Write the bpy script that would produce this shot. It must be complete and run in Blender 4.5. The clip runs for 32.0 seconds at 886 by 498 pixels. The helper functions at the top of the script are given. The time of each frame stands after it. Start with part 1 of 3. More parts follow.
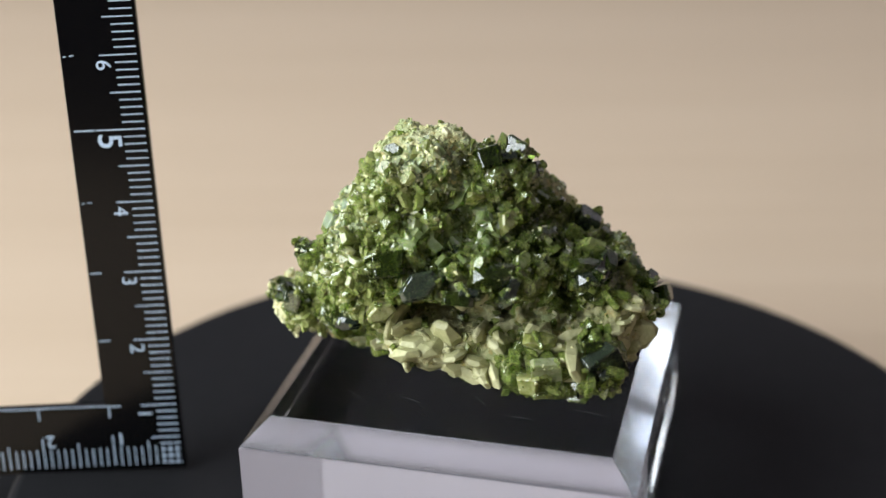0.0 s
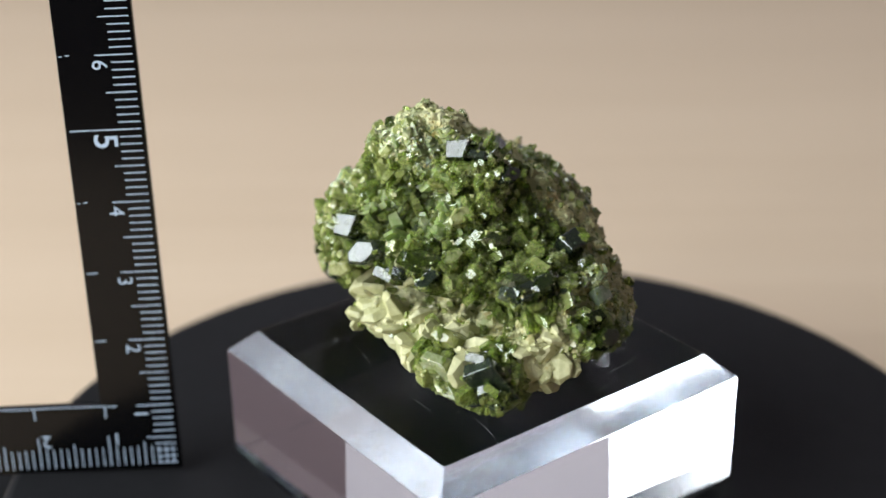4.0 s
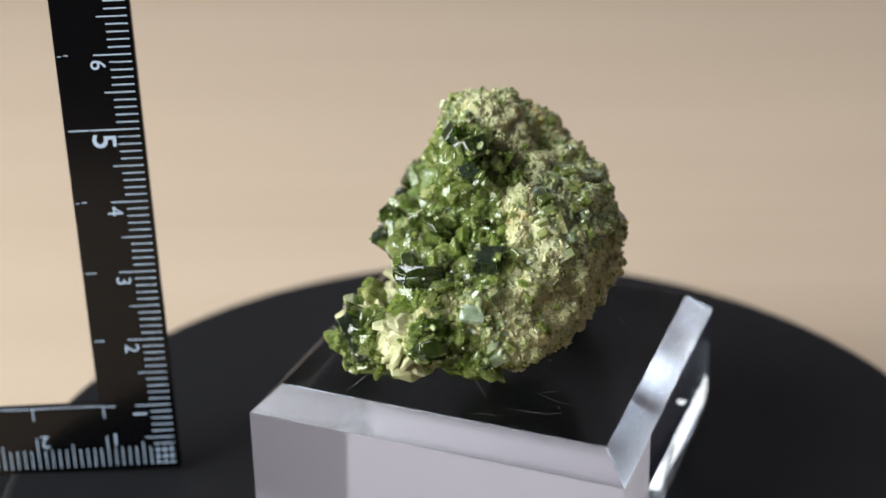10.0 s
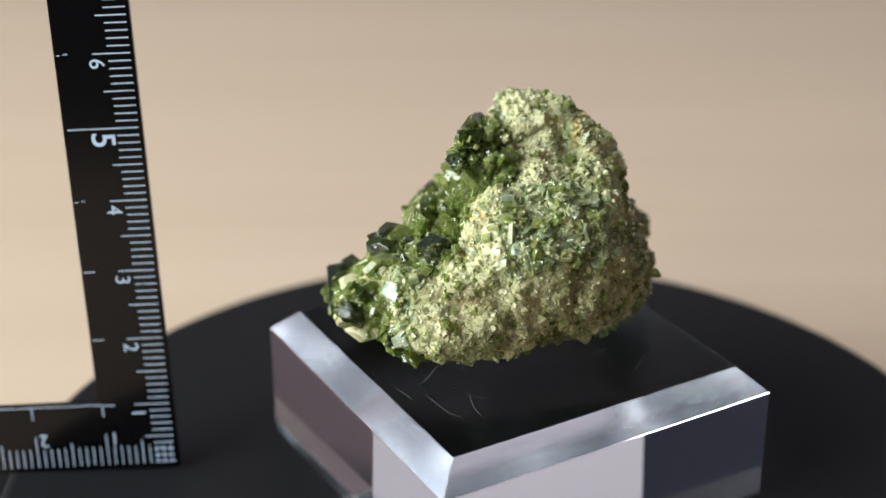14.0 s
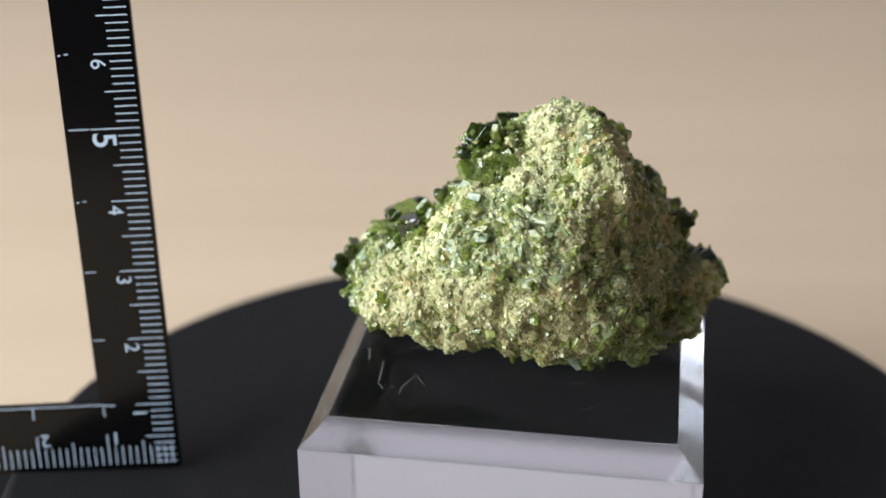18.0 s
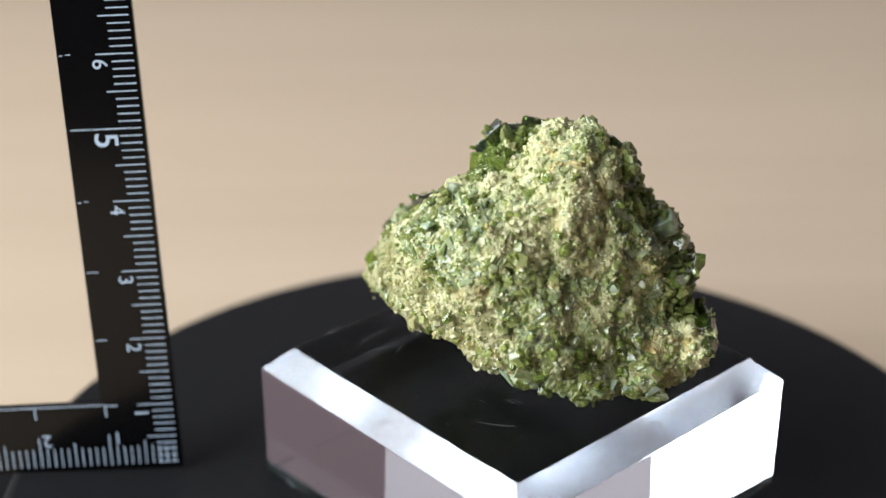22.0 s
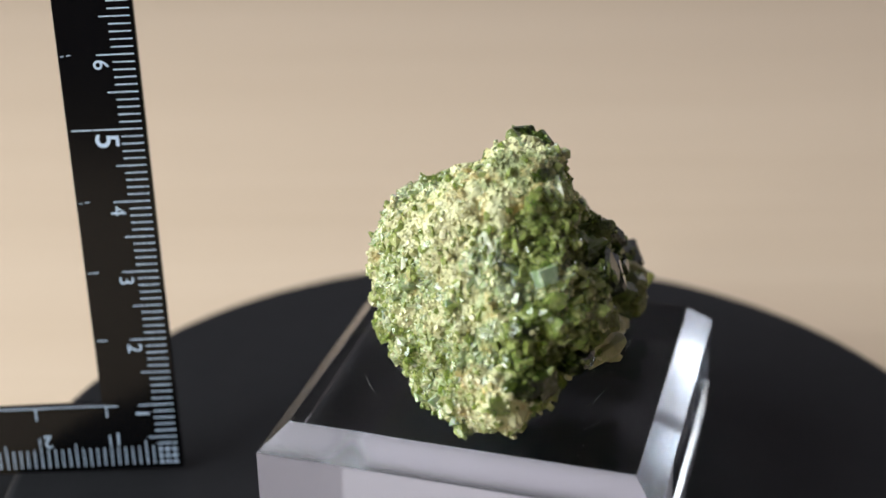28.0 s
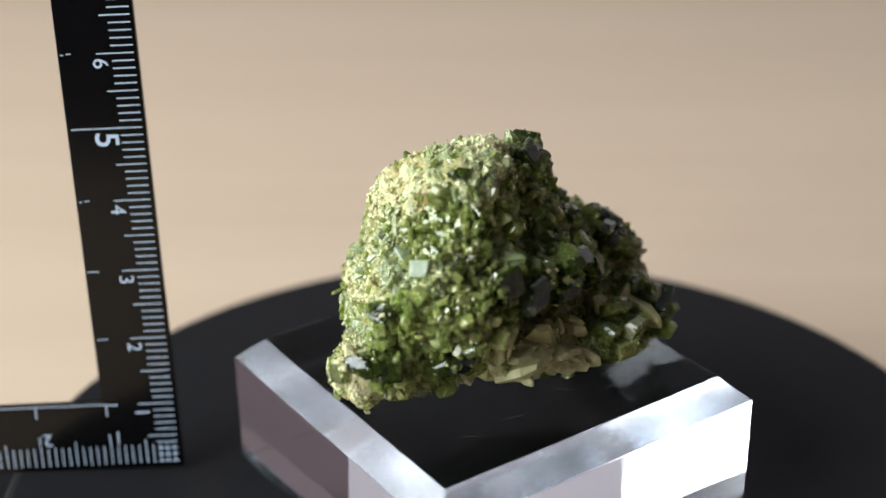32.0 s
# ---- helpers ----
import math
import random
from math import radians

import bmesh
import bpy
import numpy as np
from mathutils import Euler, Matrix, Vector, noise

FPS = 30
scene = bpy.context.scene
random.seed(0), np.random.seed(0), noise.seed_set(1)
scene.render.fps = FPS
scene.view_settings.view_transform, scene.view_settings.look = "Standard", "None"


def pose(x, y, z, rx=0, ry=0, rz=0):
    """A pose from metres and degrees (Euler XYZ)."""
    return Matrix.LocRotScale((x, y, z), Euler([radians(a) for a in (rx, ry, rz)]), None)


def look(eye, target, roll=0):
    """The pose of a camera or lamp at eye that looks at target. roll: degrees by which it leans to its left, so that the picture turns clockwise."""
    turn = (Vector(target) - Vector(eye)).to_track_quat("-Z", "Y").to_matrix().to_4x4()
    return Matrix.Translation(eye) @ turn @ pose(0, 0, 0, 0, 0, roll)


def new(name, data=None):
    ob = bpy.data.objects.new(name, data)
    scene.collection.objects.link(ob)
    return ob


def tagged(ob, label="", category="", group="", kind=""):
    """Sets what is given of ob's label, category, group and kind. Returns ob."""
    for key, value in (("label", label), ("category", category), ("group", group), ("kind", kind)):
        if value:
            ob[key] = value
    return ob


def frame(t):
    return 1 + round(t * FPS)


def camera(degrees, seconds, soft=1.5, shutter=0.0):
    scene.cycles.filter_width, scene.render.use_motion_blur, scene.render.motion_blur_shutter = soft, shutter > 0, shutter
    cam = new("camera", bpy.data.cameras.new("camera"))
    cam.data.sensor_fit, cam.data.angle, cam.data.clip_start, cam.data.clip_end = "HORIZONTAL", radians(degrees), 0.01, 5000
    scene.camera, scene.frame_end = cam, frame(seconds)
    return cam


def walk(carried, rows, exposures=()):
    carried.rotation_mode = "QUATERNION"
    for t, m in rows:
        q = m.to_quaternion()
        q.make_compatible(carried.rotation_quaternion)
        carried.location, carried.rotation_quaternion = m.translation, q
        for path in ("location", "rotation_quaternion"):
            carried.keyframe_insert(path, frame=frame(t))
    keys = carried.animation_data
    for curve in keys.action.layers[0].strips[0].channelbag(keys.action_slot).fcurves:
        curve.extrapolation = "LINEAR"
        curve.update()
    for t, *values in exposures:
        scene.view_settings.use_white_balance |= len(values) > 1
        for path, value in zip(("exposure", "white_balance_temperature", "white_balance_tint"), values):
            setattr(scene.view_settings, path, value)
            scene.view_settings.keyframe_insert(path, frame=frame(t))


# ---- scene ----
import itertools

# ---------------------------------------------------------------- camera
# A small turntable film: metres, the turning axis stands at AXIS on the disc.
AXIS = Vector((0.0060, 0.0, 0.0))
EYE = (0.0, -0.17453, 0.11766)
AIM = (-0.00128, 0.01526, 0.02776)
PX = 1.0 / 2584.4                     # one unit of sway, in radians

cam = camera(33.75, 32.0, soft=1.5)
cam.data.dof.use_dof = True
cam.data.dof.focus_distance = 0.183
cam.data.dof.aperture_fstop = 13.0


def sway(dx, dy):
    """The tripod's slow drift: a tiny turn to the side and up."""
    return look(EYE, AIM, -0.615) @ Matrix.Rotation(dx * PX, 4, "Y") @ Matrix.Rotation(dy * PX, 4, "X")


walk(cam, [
    (0, sway(8.2, 0.8)), (0.5, sway(8.0, 1.2)), (1, sway(6.7, 0.9)), (1.5, sway(5.3, 0.9)), (2, sway(5.1, 2.0)),
    (2.5, sway(5.0, 2.1)), (3, sway(3.6, 1.4)), (3.5, sway(2.2, 0.8)), (5.5, sway(-0.1, 2.2)), (6, sway(-1.1, 2.4)),
    (6.5, sway(-2.4, 3.6)), (7, sway(-2.4, 3.6)), (7.5, sway(-1.2, 2.7)), (8, sway(-1.0, 2.2)), (8.5, sway(-0.8, 2.2)),
    (9, sway(-0.4, 2.2)), (9.5, sway(0.3, 2.1)), (10, sway(-1.0, 1.0)), (10.5, sway(-2.5, 0.7)), (11, sway(-3.7, 0.7)),
    (11.5, sway(-2.7, 0.7)), (12, sway(-2.7, 0.5)), (12.5, sway(-3.9, -1.2)), (13, sway(-3.9, -3.5)), (13.5, sway(-3.9, -2.4)),
    (14, sway(-2.7, -1.0)), (14.5, sway(-2.6, -0.8)), (16.5, sway(-1.3, -0.8)), (17, sway(-1.0, -0.8)), (17.5, sway(-1.0, -0.8)),
    (18, sway(-0.8, -0.8)), (18.5, sway(0.4, -0.7)), (19, sway(1.0, 0.1)), (19.5, sway(1.9, 0.6)), (20, sway(2.0, 0.7)),
    (20.5, sway(2.0, 0.6)), (21, sway(2.1, 0.0)), (21.5, sway(2.1, 0.2)), (22, sway(2.2, -0.6)), (22.5, sway(3.3, -0.8)),
    (23, sway(2.7, -0.5)), (23.5, sway(2.6, 0.5)), (24, sway(3.5, 0.7)), (24.5, sway(3.6, 0.9)), (25, sway(3.6, 0.9)),
    (25.5, sway(3.6, 0.9)), (27.5, sway(3.8, 0.5)), (28, sway(3.8, 0.5)), (28.5, sway(3.6, 0.6)), (29, sway(3.8, -0.3)),
    (29.5, sway(4.6, -1.6)), (30, sway(5.2, -2.5)), (30.5, sway(4.7, -1.6)), (31, sway(3.7, -0.9)), (31.5, sway(3.4, -2.1)),
    (32, sway(3.6, -1.7))])

# ---------------------------------------------------------------- light
world = bpy.data.worlds.new("room_world")
scene.world = world
world.use_nodes = True
wt = world.node_tree
sky = wt.nodes.new("ShaderNodeTexSky")
sky.sky_type, sky.sun_disc = "NISHITA", False
sky.sun_elevation, sky.sun_rotation = radians(40), radians(120)
wt.links.new(sky.outputs[0], wt.nodes["Background"].inputs[0])
wt.nodes["Background"].inputs[1].default_value = 0.1


def area(name, m, sx, sy, watts, colour):
    d = bpy.data.lights.new(name, "AREA")
    d.shape, d.size, d.size_y, d.energy, d.color = "RECTANGLE", sx, sy, watts, colour
    ob = new(name, d)
    ob.matrix_world = m
    return ob


# daylight in the window's opening beside the desk
area("window_daylight", pose(-0.636, -0.257, 0.483, 0, -90, 0), 0.885, 0.85, 23.0, (0.905, 0.955, 1.0))
scene.view_settings.exposure = 0.0
# light caught inside the clear stand needs many turns to get out
scene.cycles.max_bounces = scene.cycles.transmission_bounces = scene.cycles.glossy_bounces = 40


# ---------------------------------------------------------------- materials
def mat(name):
    m = bpy.data.materials.new(name)
    m.use_nodes = True
    nt = m.node_tree
    return m, nt, nt.nodes["Principled BSDF"]


def node(nt, kind, **values):
    n = nt.nodes.new(kind)
    for k, v in values.items():
        n.inputs[k].default_value = v
    return n


def ramp(nt, fac, *stops):
    n = nt.nodes.new("ShaderNodeValToRGB")
    el = n.color_ramp.elements
    while len(el) < len(stops):
        el.new(0.5)
    for e, (p, c) in zip(el, stops):
        e.position, e.color = p, (*c, 1)
    nt.links.new(fac, n.inputs[0])
    return n.outputs[0]


def mix(nt, fac, a, b, blend="MIX"):
    n = nt.nodes.new("ShaderNodeMix")
    n.data_type, n.blend_type = "RGBA", blend
    for sock, v in ((n.inputs[0], fac), (n.inputs[6], a), (n.inputs[7], b)):
        if isinstance(v, bpy.types.NodeSocket):
            nt.links.new(v, sock)
        elif isinstance(v, (int, float)):
            sock.default_value = v
        else:
            sock.default_value = (*v, 1)
    return n.outputs[2]


def noise_tex(nt, scale, detail=3.0, rough=0.6, stretch=None):
    co = nt.nodes.new("ShaderNodeTexCoord")
    n = node(nt, "ShaderNodeTexNoise", Scale=scale, Detail=detail, Roughness=rough)
    if stretch:
        mp = nt.nodes.new("ShaderNodeMapping")
        mp.inputs["Scale"].default_value = stretch
        nt.links.new(co.outputs["Object"], mp.inputs[0])
        nt.links.new(mp.outputs[0], n.inputs[0])
    else:
        nt.links.new(co.outputs["Object"], n.inputs[0])
    return n.outputs["Fac"]


def bump(nt, bsdf, height, strength, distance):
    b = node(nt, "ShaderNodeBump", Strength=strength, Distance=distance)
    nt.links.new(height, b.inputs["Height"])
    nt.links.new(b.outputs[0], bsdf.inputs["Normal"])


def plain(name, colour, rough, metal=0.0, grain=300.0, vary=0.12, relief=0.0):
    """A plain surface with two scales of slight unevenness."""
    m, nt, b = mat(name)
    n1, n2 = noise_tex(nt, grain), noise_tex(nt, grain * 0.08, 2.0)
    c = ramp(nt, n1, (0.3, [v * (1 - vary) for v in colour]), (0.7, [min(1, v * (1 + vary)) for v in colour]))
    c2 = mix(nt, 0.35, c, ramp(nt, n2, (0.3, [v * (1 - vary) for v in colour]), (0.7, [min(1, v * (1 + vary)) for v in colour])))
    nt.links.new(c2, b.inputs["Base Color"])
    b.inputs["Roughness"].default_value, b.inputs["Metallic"].default_value = rough, metal
    if relief:
        bump(nt, b, n1, 0.4, relief)
    return m


def mineral(name, dark, light, rough, trans, random_from="island", ior=1.65, scale=900.0, stain=None, deep=0.0, dust=None, glow=0.0, veins=0.0, rough_relief=0.3, patch=None, mottle=0.0):
    """Crystal matter: colour varies from grain to grain and inside each."""
    m, nt, b = mat(name)
    if random_from == "island":
        rnd = nt.nodes.new("ShaderNodeNewGeometry").outputs["Random Per Island"]
    else:
        rnd = nt.nodes.new("ShaderNodeObjectInfo").outputs["Random"]
    if random_from == "none":
        rnd = noise_tex(nt, 420.0, 5.0, 0.7)
        base = ramp(nt, rnd, (0.3, dark), (0.62, light))
    else:
        base = ramp(nt, rnd, (0.0, dark), (0.6, [0.72 * d + 0.28 * v for d, v in zip(dark, light)]), (1.0, light))
    n = noise_tex(nt, scale, 4.0, 0.65)
    big = noise_tex(nt, 130.0, 3.0, 0.6)
    c = mix(nt, ramp(nt, n, (0.35, (0, 0, 0)), (0.7, (0.55, 0.55, 0.55))), base, light)
    c = mix(nt, ramp(nt, big, (0.4, (0, 0, 0)), (0.66, (0.6, 0.6, 0.6))), c, dark)
    if veins:
        v = noise_tex(nt, 1300.0, 6.0, 0.8)
        c = mix(nt, ramp(nt, v, (0.50, (0, 0, 0)), (0.60, (veins,) * 3)), c, light)
        c = mix(nt, ramp(nt, noise_tex(nt, 700.0, 5.0, 0.75), (0.40, (veins,) * 3), (0.52, (0, 0, 0))), c, dark)
    if patch:
        c = mix(nt, ramp(nt, noise_tex(nt, 160.0, 5.0, 0.65), (0.53, (0, 0, 0)), (0.60, (0.75, 0.75, 0.75))), c, patch)
        c = mix(nt, ramp(nt, noise_tex(nt, 620.0, 4.0, 0.7), (0.57, (0, 0, 0)), (0.68, (0.65, 0.65, 0.65))), c, (0.46, 0.31, 0.06))
    if stain:
        c = mix(nt, ramp(nt, noise_tex(nt, 150.0, 5.0, 0.75), (0.54, (0, 0, 0)), (0.68, (0.8, 0.8, 0.8))), c, stain)
    if mottle:
        c = mix(nt, mottle, c, ramp(nt, noise_tex(nt, 1700.0, 5.0, 0.75), (0.40, [0.3 * v for v in dark]), (0.50, dark), (0.58, light)))
    b.inputs["Roughness"].default_value = rough
    if dust:
        film = ramp(nt, noise_tex(nt, 380.0, 5.0, 0.7), (0.52, (0, 0, 0)), (0.72, (0.85, 0.85, 0.85)))
        c = mix(nt, film, c, dust)
        nt.links.new(ramp(nt, film, (0.0, (rough,) * 3), (1.0, (0.5,) * 3)), b.inputs["Roughness"])
    nt.links.new(c, b.inputs["Base Color"])
    b.inputs["IOR"].default_value = ior
    b.inputs["Transmission Weight"].default_value = trans
    if glow:
        b.inputs["Subsurface Weight"].default_value = glow
        b.inputs["Subsurface Radius"].default_value = (0.7, 1.0, 0.25)
        b.inputs["Subsurface Scale"].default_value = 0.0016
    if deep:
        cells = node(nt, "ShaderNodeTexVoronoi", Scale=1900.0)
        nt.links.new(nt.nodes.new("ShaderNodeTexCoord").outputs["Object"], cells.inputs["Vector"])
        h = mix(nt, 0.45, noise_tex(nt, 1600.0, 6.0, 0.75), cells.outputs["Color"])
        bump(nt, b, h, 1.0, 0.0007 * deep)
    else:
        rib = noise_tex(nt, 5000.0, 3.0, 0.6, (1.0, 1.0, 0.1))
        pit = noise_tex(nt, 2600.0, 6.0, 0.8)
        bump(nt, b, mix(nt, 0.45, mix(nt, 0.5, pit, rib), noise_tex(nt, 600.0, 2.0, 0.5)), rough_relief, 0.0003)
    return m


DRUSE = mineral("druse_green", (0.15, 0.25, 0.03), (0.60, 0.74, 0.26), 0.02, 0.8, "object", ior=1.58, glow=0.2, veins=0.5, rough_relief=0.05, mottle=0.35)
LIME = mineral("bright_green", (0.32, 0.42, 0.08), (0.76, 0.83, 0.42), 0.03, 0.7, "object", ior=1.58, dust=(0.60, 0.64, 0.30), glow=0.25, veins=0.7, rough_relief=0.08, mottle=0.4)
BOTTLE = mineral("bottle_green", (0.05, 0.095, 0.010), (0.30, 0.40, 0.09), 0.02, 0.9, "object", ior=1.62, glow=0.05, veins=0.4, rough_relief=0.05, mottle=0.2)
OLIVE = mineral("olive_green", (0.23, 0.29, 0.055), (0.62, 0.67, 0.27), 0.08, 0.4, "island", glow=0.12, veins=0.6, rough_relief=0.3, mottle=0.3)
GREEN = mineral("green_grain", (0.22, 0.33, 0.04), (0.72, 0.80, 0.31), 0.02, 0.7, "island", ior=1.58, glow=0.2, veins=0.5, rough_relief=0.06, mottle=0.3)
CRUST = mineral("pale_crust", (0.54, 0.53, 0.25), (0.80, 0.79, 0.48), 0.6, 0.0, "island", stain=(0.52, 0.35, 0.10), glow=0.05, patch=(0.30, 0.37, 0.15))
TAN = mineral("tan_grain", (0.34, 0.33, 0.12), (0.72, 0.70, 0.40), 0.28, 0.25, "island", stain=(0.42, 0.26, 0.07), glow=0.08, patch=(0.27, 0.34, 0.12), mottle=0.2)
MINT = mineral("mint_shard", (0.27, 0.36, 0.14), (0.62, 0.69, 0.42), 0.16, 0.35, "island", glow=0.3, veins=0.6, mottle=0.35)
OLIVE_GEM = mineral("olive_crystal", (0.28, 0.32, 0.07), (0.64, 0.66, 0.30), 0.06, 0.55, "object", dust=(0.56, 0.53, 0.27), glow=0.2, veins=0.8, rough_relief=0.2, mottle=0.35)
SMOKE = mineral("smoky_crystal", (0.05, 0.075, 0.045), (0.19, 0.24, 0.16), 0.02, 0.8, "object", ior=1.7, veins=0.3, rough_relief=0.03)
BASIN = mineral("basin_crystal", (0.34, 0.48, 0.14), (0.74, 0.82, 0.48), 0.03, 0.6, "island", ior=1.55, glow=0.3, veins=0.6, rough_relief=0.06)
PALE_GEM = mineral("pale_crystal", (0.32, 0.38, 0.15), (0.66, 0.70, 0.42), 0.12, 0.45, "object", glow=0.25, veins=0.8, mottle=0.3)
MINT_GEM = mineral("mint_crystal", (0.26, 0.35, 0.20), (0.54, 0.63, 0.46), 0.22, 0.35, "object", glow=0.4, veins=0.8, dust=(0.5, 0.5, 0.26), rough_relief=0.7)
BLADE = mineral("pale_blade", (0.34, 0.34, 0.14), (0.64, 0.62, 0.37), 0.5, 0.0, "object", stain=(0.18, 0.18, 0.06), deep=0.45, mottle=0.12)
CRUST_ROCK = mineral("crust_rock", (0.46, 0.47, 0.20), (0.86, 0.85, 0.52), 0.5, 0.0, "none", stain=(0.56, 0.38, 0.09), deep=1.2, patch=(0.30, 0.37, 0.15))
TAN_ROCK = mineral("tan_rock", (0.36, 0.35, 0.14), (0.78, 0.76, 0.43), 0.45, 0.0, "none", stain=(0.36, 0.24, 0.06), deep=1.2, patch=(0.27, 0.34, 0.12))
GREEN_ROCK = mineral("green_rock", (0.06, 0.11, 0.012), (0.45, 0.54, 0.15), 0.1, 0.0, "none", deep=0.9)
MINT_ROCK = mineral("mint_rock", (0.22, 0.30, 0.09), (0.60, 0.66, 0.36), 0.35, 0.0, "none", stain=(0.46, 0.37, 0.12), deep=1.2, patch=(0.16, 0.24, 0.06))

m, nt, b = mat("acrylic")
tint = (0.97, 0.975, 0.98, 1)
body = node(nt, "ShaderNodeBsdfRefraction", Color=tint, Roughness=0.0, IOR=1.49)
gloss = node(nt, "ShaderNodeBsdfGlossy", Color=tint, Roughness=0.0)
glare = node(nt, "ShaderNodeFresnel", IOR=1.49)
blend = nt.nodes.new("ShaderNodeMixShader")
nt.links.new(ramp(nt, glare.outputs[0], (0.0, (0, 0, 0)), (0.25, (0.05,) * 3), (0.7, (0.6,) * 3), (0.98, (1, 1, 1))), blend.inputs[0])
nt.links.new(body.outputs[0], blend.inputs[1])
nt.links.new(gloss.outputs[0], blend.inputs[2])
nt.links.new(blend.outputs[0], nt.nodes["Material Output"].inputs[0])
nt.nodes.remove(b)
ACRYLIC = m
m, nt, b = mat("acrylic_milled_edge")
b.inputs["Base Color"].default_value = (0.93, 0.945, 0.985, 1)
b.inputs["Roughness"].default_value, b.inputs["IOR"].default_value = 0.24, 1.49
b.inputs["Transmission Weight"].default_value = 1.0
ACRYLIC_EDGE = m
SCRATCH = plain("scratch_white", (0.55, 0.55, 0.55), 0.6)
DISC = plain("disc_black", (0.0115, 0.0115, 0.0125), 0.62, grain=2500.0, vary=0.2, relief=0.00003)
DISC.node_tree.nodes["Principled BSDF"].inputs["Specular IOR Level"].default_value = 0.10
INK = plain("ruler_print", (0.46, 0.57, 0.70), 0.5, grain=2500.0, vary=0.2)

m, nt, b = mat("smoked_plastic")
b.inputs["Base Color"].default_value = (0.003, 0.003, 0.0035, 1)
b.inputs["Specular IOR Level"].default_value = 0.3
b.inputs["Roughness"].default_value = 0.16
clear = node(nt, "ShaderNodeBsdfTransparent", Color=(0.06, 0.09, 0.12, 1))
blend = node(nt, "ShaderNodeMixShader", Fac=0.12)
out = nt.nodes["Material Output"]
nt.links.new(b.outputs[0], blend.inputs[1])
nt.links.new(clear.outputs[0], blend.inputs[2])
nt.links.new(blend.outputs[0], out.inputs[0])
SMOKED = m

m, nt, b = mat("desk_wood")
long = noise_tex(nt, 6.0, 5.0, 0.55, (0.35, 7.0, 1.0))
fine = noise_tex(nt, 30.0, 4.0, 0.6, (0.3, 9.0, 1.0))
c = ramp(nt, long, (0.25, (0.605, 0.464, 0.326)), (0.55, (0.655, 0.508, 0.364)), (0.8, (0.684, 0.539, 0.392)))
c = mix(nt, 0.35, c, ramp(nt, fine, (0.3, (0.599, 0.459, 0.320)), (0.7, (0.690, 0.544, 0.397))))
nt.links.new(c, b.inputs["Base Color"])
b.inputs["Roughness"].default_value = 0.55
b.inputs["Specular IOR Level"].default_value = 0.2
bump(nt, b, fine, 0.15, 0.0004)
WOOD = m
WALL = plain("wall_paint", (0.87, 0.82, 0.89), 0.9, grain=40.0, vary=0.04)
GREY = plain("ceiling_paint", (0.28, 0.275, 0.29), 0.9, grain=40.0, vary=0.04)
SLATE = plain("slate_paint", (0.075, 0.095, 0.155), 0.9, grain=40.0, vary=0.06)
DIM = plain("dim_wall_paint", (0.16, 0.13, 0.125), 0.9, grain=40.0, vary=0.06)
MAUVE = plain("mauve_wall_paint", (0.55, 0.42, 0.44), 0.9, grain=40.0, vary=0.06)
FLOORM = plain("floor_boards", (0.22, 0.15, 0.09), 0.6, grain=10.0, vary=0.25)


# ---------------------------------------------------------------- mesh helpers
def mesh_of(name, verts, faces, material, smooth=False):
    me = bpy.data.meshes.new(name)
    me.from_pydata([tuple(v) for v in verts], [], [tuple(f) for f in faces])
    me.materials.append(material)
    if smooth:
        me.polygons.foreach_set("use_smooth", [True] * len(me.polygons))
    me.update()
    return me


def bm_mesh(name, bm, material, smooth=False):
    me = bpy.data.meshes.new(name)
    bmesh.ops.recalc_face_normals(bm, faces=bm.faces[:])
    bm.to_mesh(me)
    bm.free()
    me.materials.append(material)
    if smooth:
        me.polygons.foreach_set("use_smooth", [True] * len(me.polygons))
    return me


def part(name, bm, material, parent, label=""):
    """One mesh object under a thing; bm may be a bmesh or a finished mesh."""
    me = bm if isinstance(bm, bpy.types.Mesh) else bm_mesh(name, bm, material)
    ob = new(name, me)
    ob.parent = parent
    if label:
        ob["label"] = label
    return ob


def box(bm, x0, x1, y0, y1, z0, z1, bevel=0.0, segments=2):
    r = bmesh.ops.create_cube(bm, size=1.0)
    for v in r["verts"]:
        v.co = Vector(((x0 + x1) / 2 + v.co.x * (x1 - x0), (y0 + y1) / 2 + v.co.y * (y1 - y0), (z0 + z1) / 2 + v.co.z * (z1 - z0)))
    if bevel:
        es = list({e for v in r["verts"] for e in v.link_edges})
        bmesh.ops.bevel(bm, geom=es, offset=bevel, segments=segments, affect="EDGES", profile=0.5)


def lathe(profile, n=96):
    bm = bmesh.new()
    rings = []
    for r, z in profile:
        if r < 1e-9:
            rings.append([bm.verts.new((0, 0, z))])
        else:
            rings.append([bm.verts.new((r * math.cos(2 * math.pi * i / n), r * math.sin(2 * math.pi * i / n), z)) for i in range(n)])
    for a, b2 in zip(rings, rings[1:]):
        for i in range(n):
            j = (i + 1) % n
            if len(a) == 1 and len(b2) > 1:
                bm.faces.new((a[0], b2[i], b2[j]))
            elif len(b2) == 1 and len(a) > 1:
                bm.faces.new((a[i], b2[0], a[j]))
            elif len(a) > 1:
                bm.faces.new((a[i], b2[i], b2[j], a[j]))
    return bm


def slab(name, x0, x1, y0, y1, z0, z1, material, bevel=0.0):
    bm = bmesh.new()
    box(bm, x0, x1, y0, y1, z0, z1, bevel)
    return new(name, bm_mesh(name, bm, material))


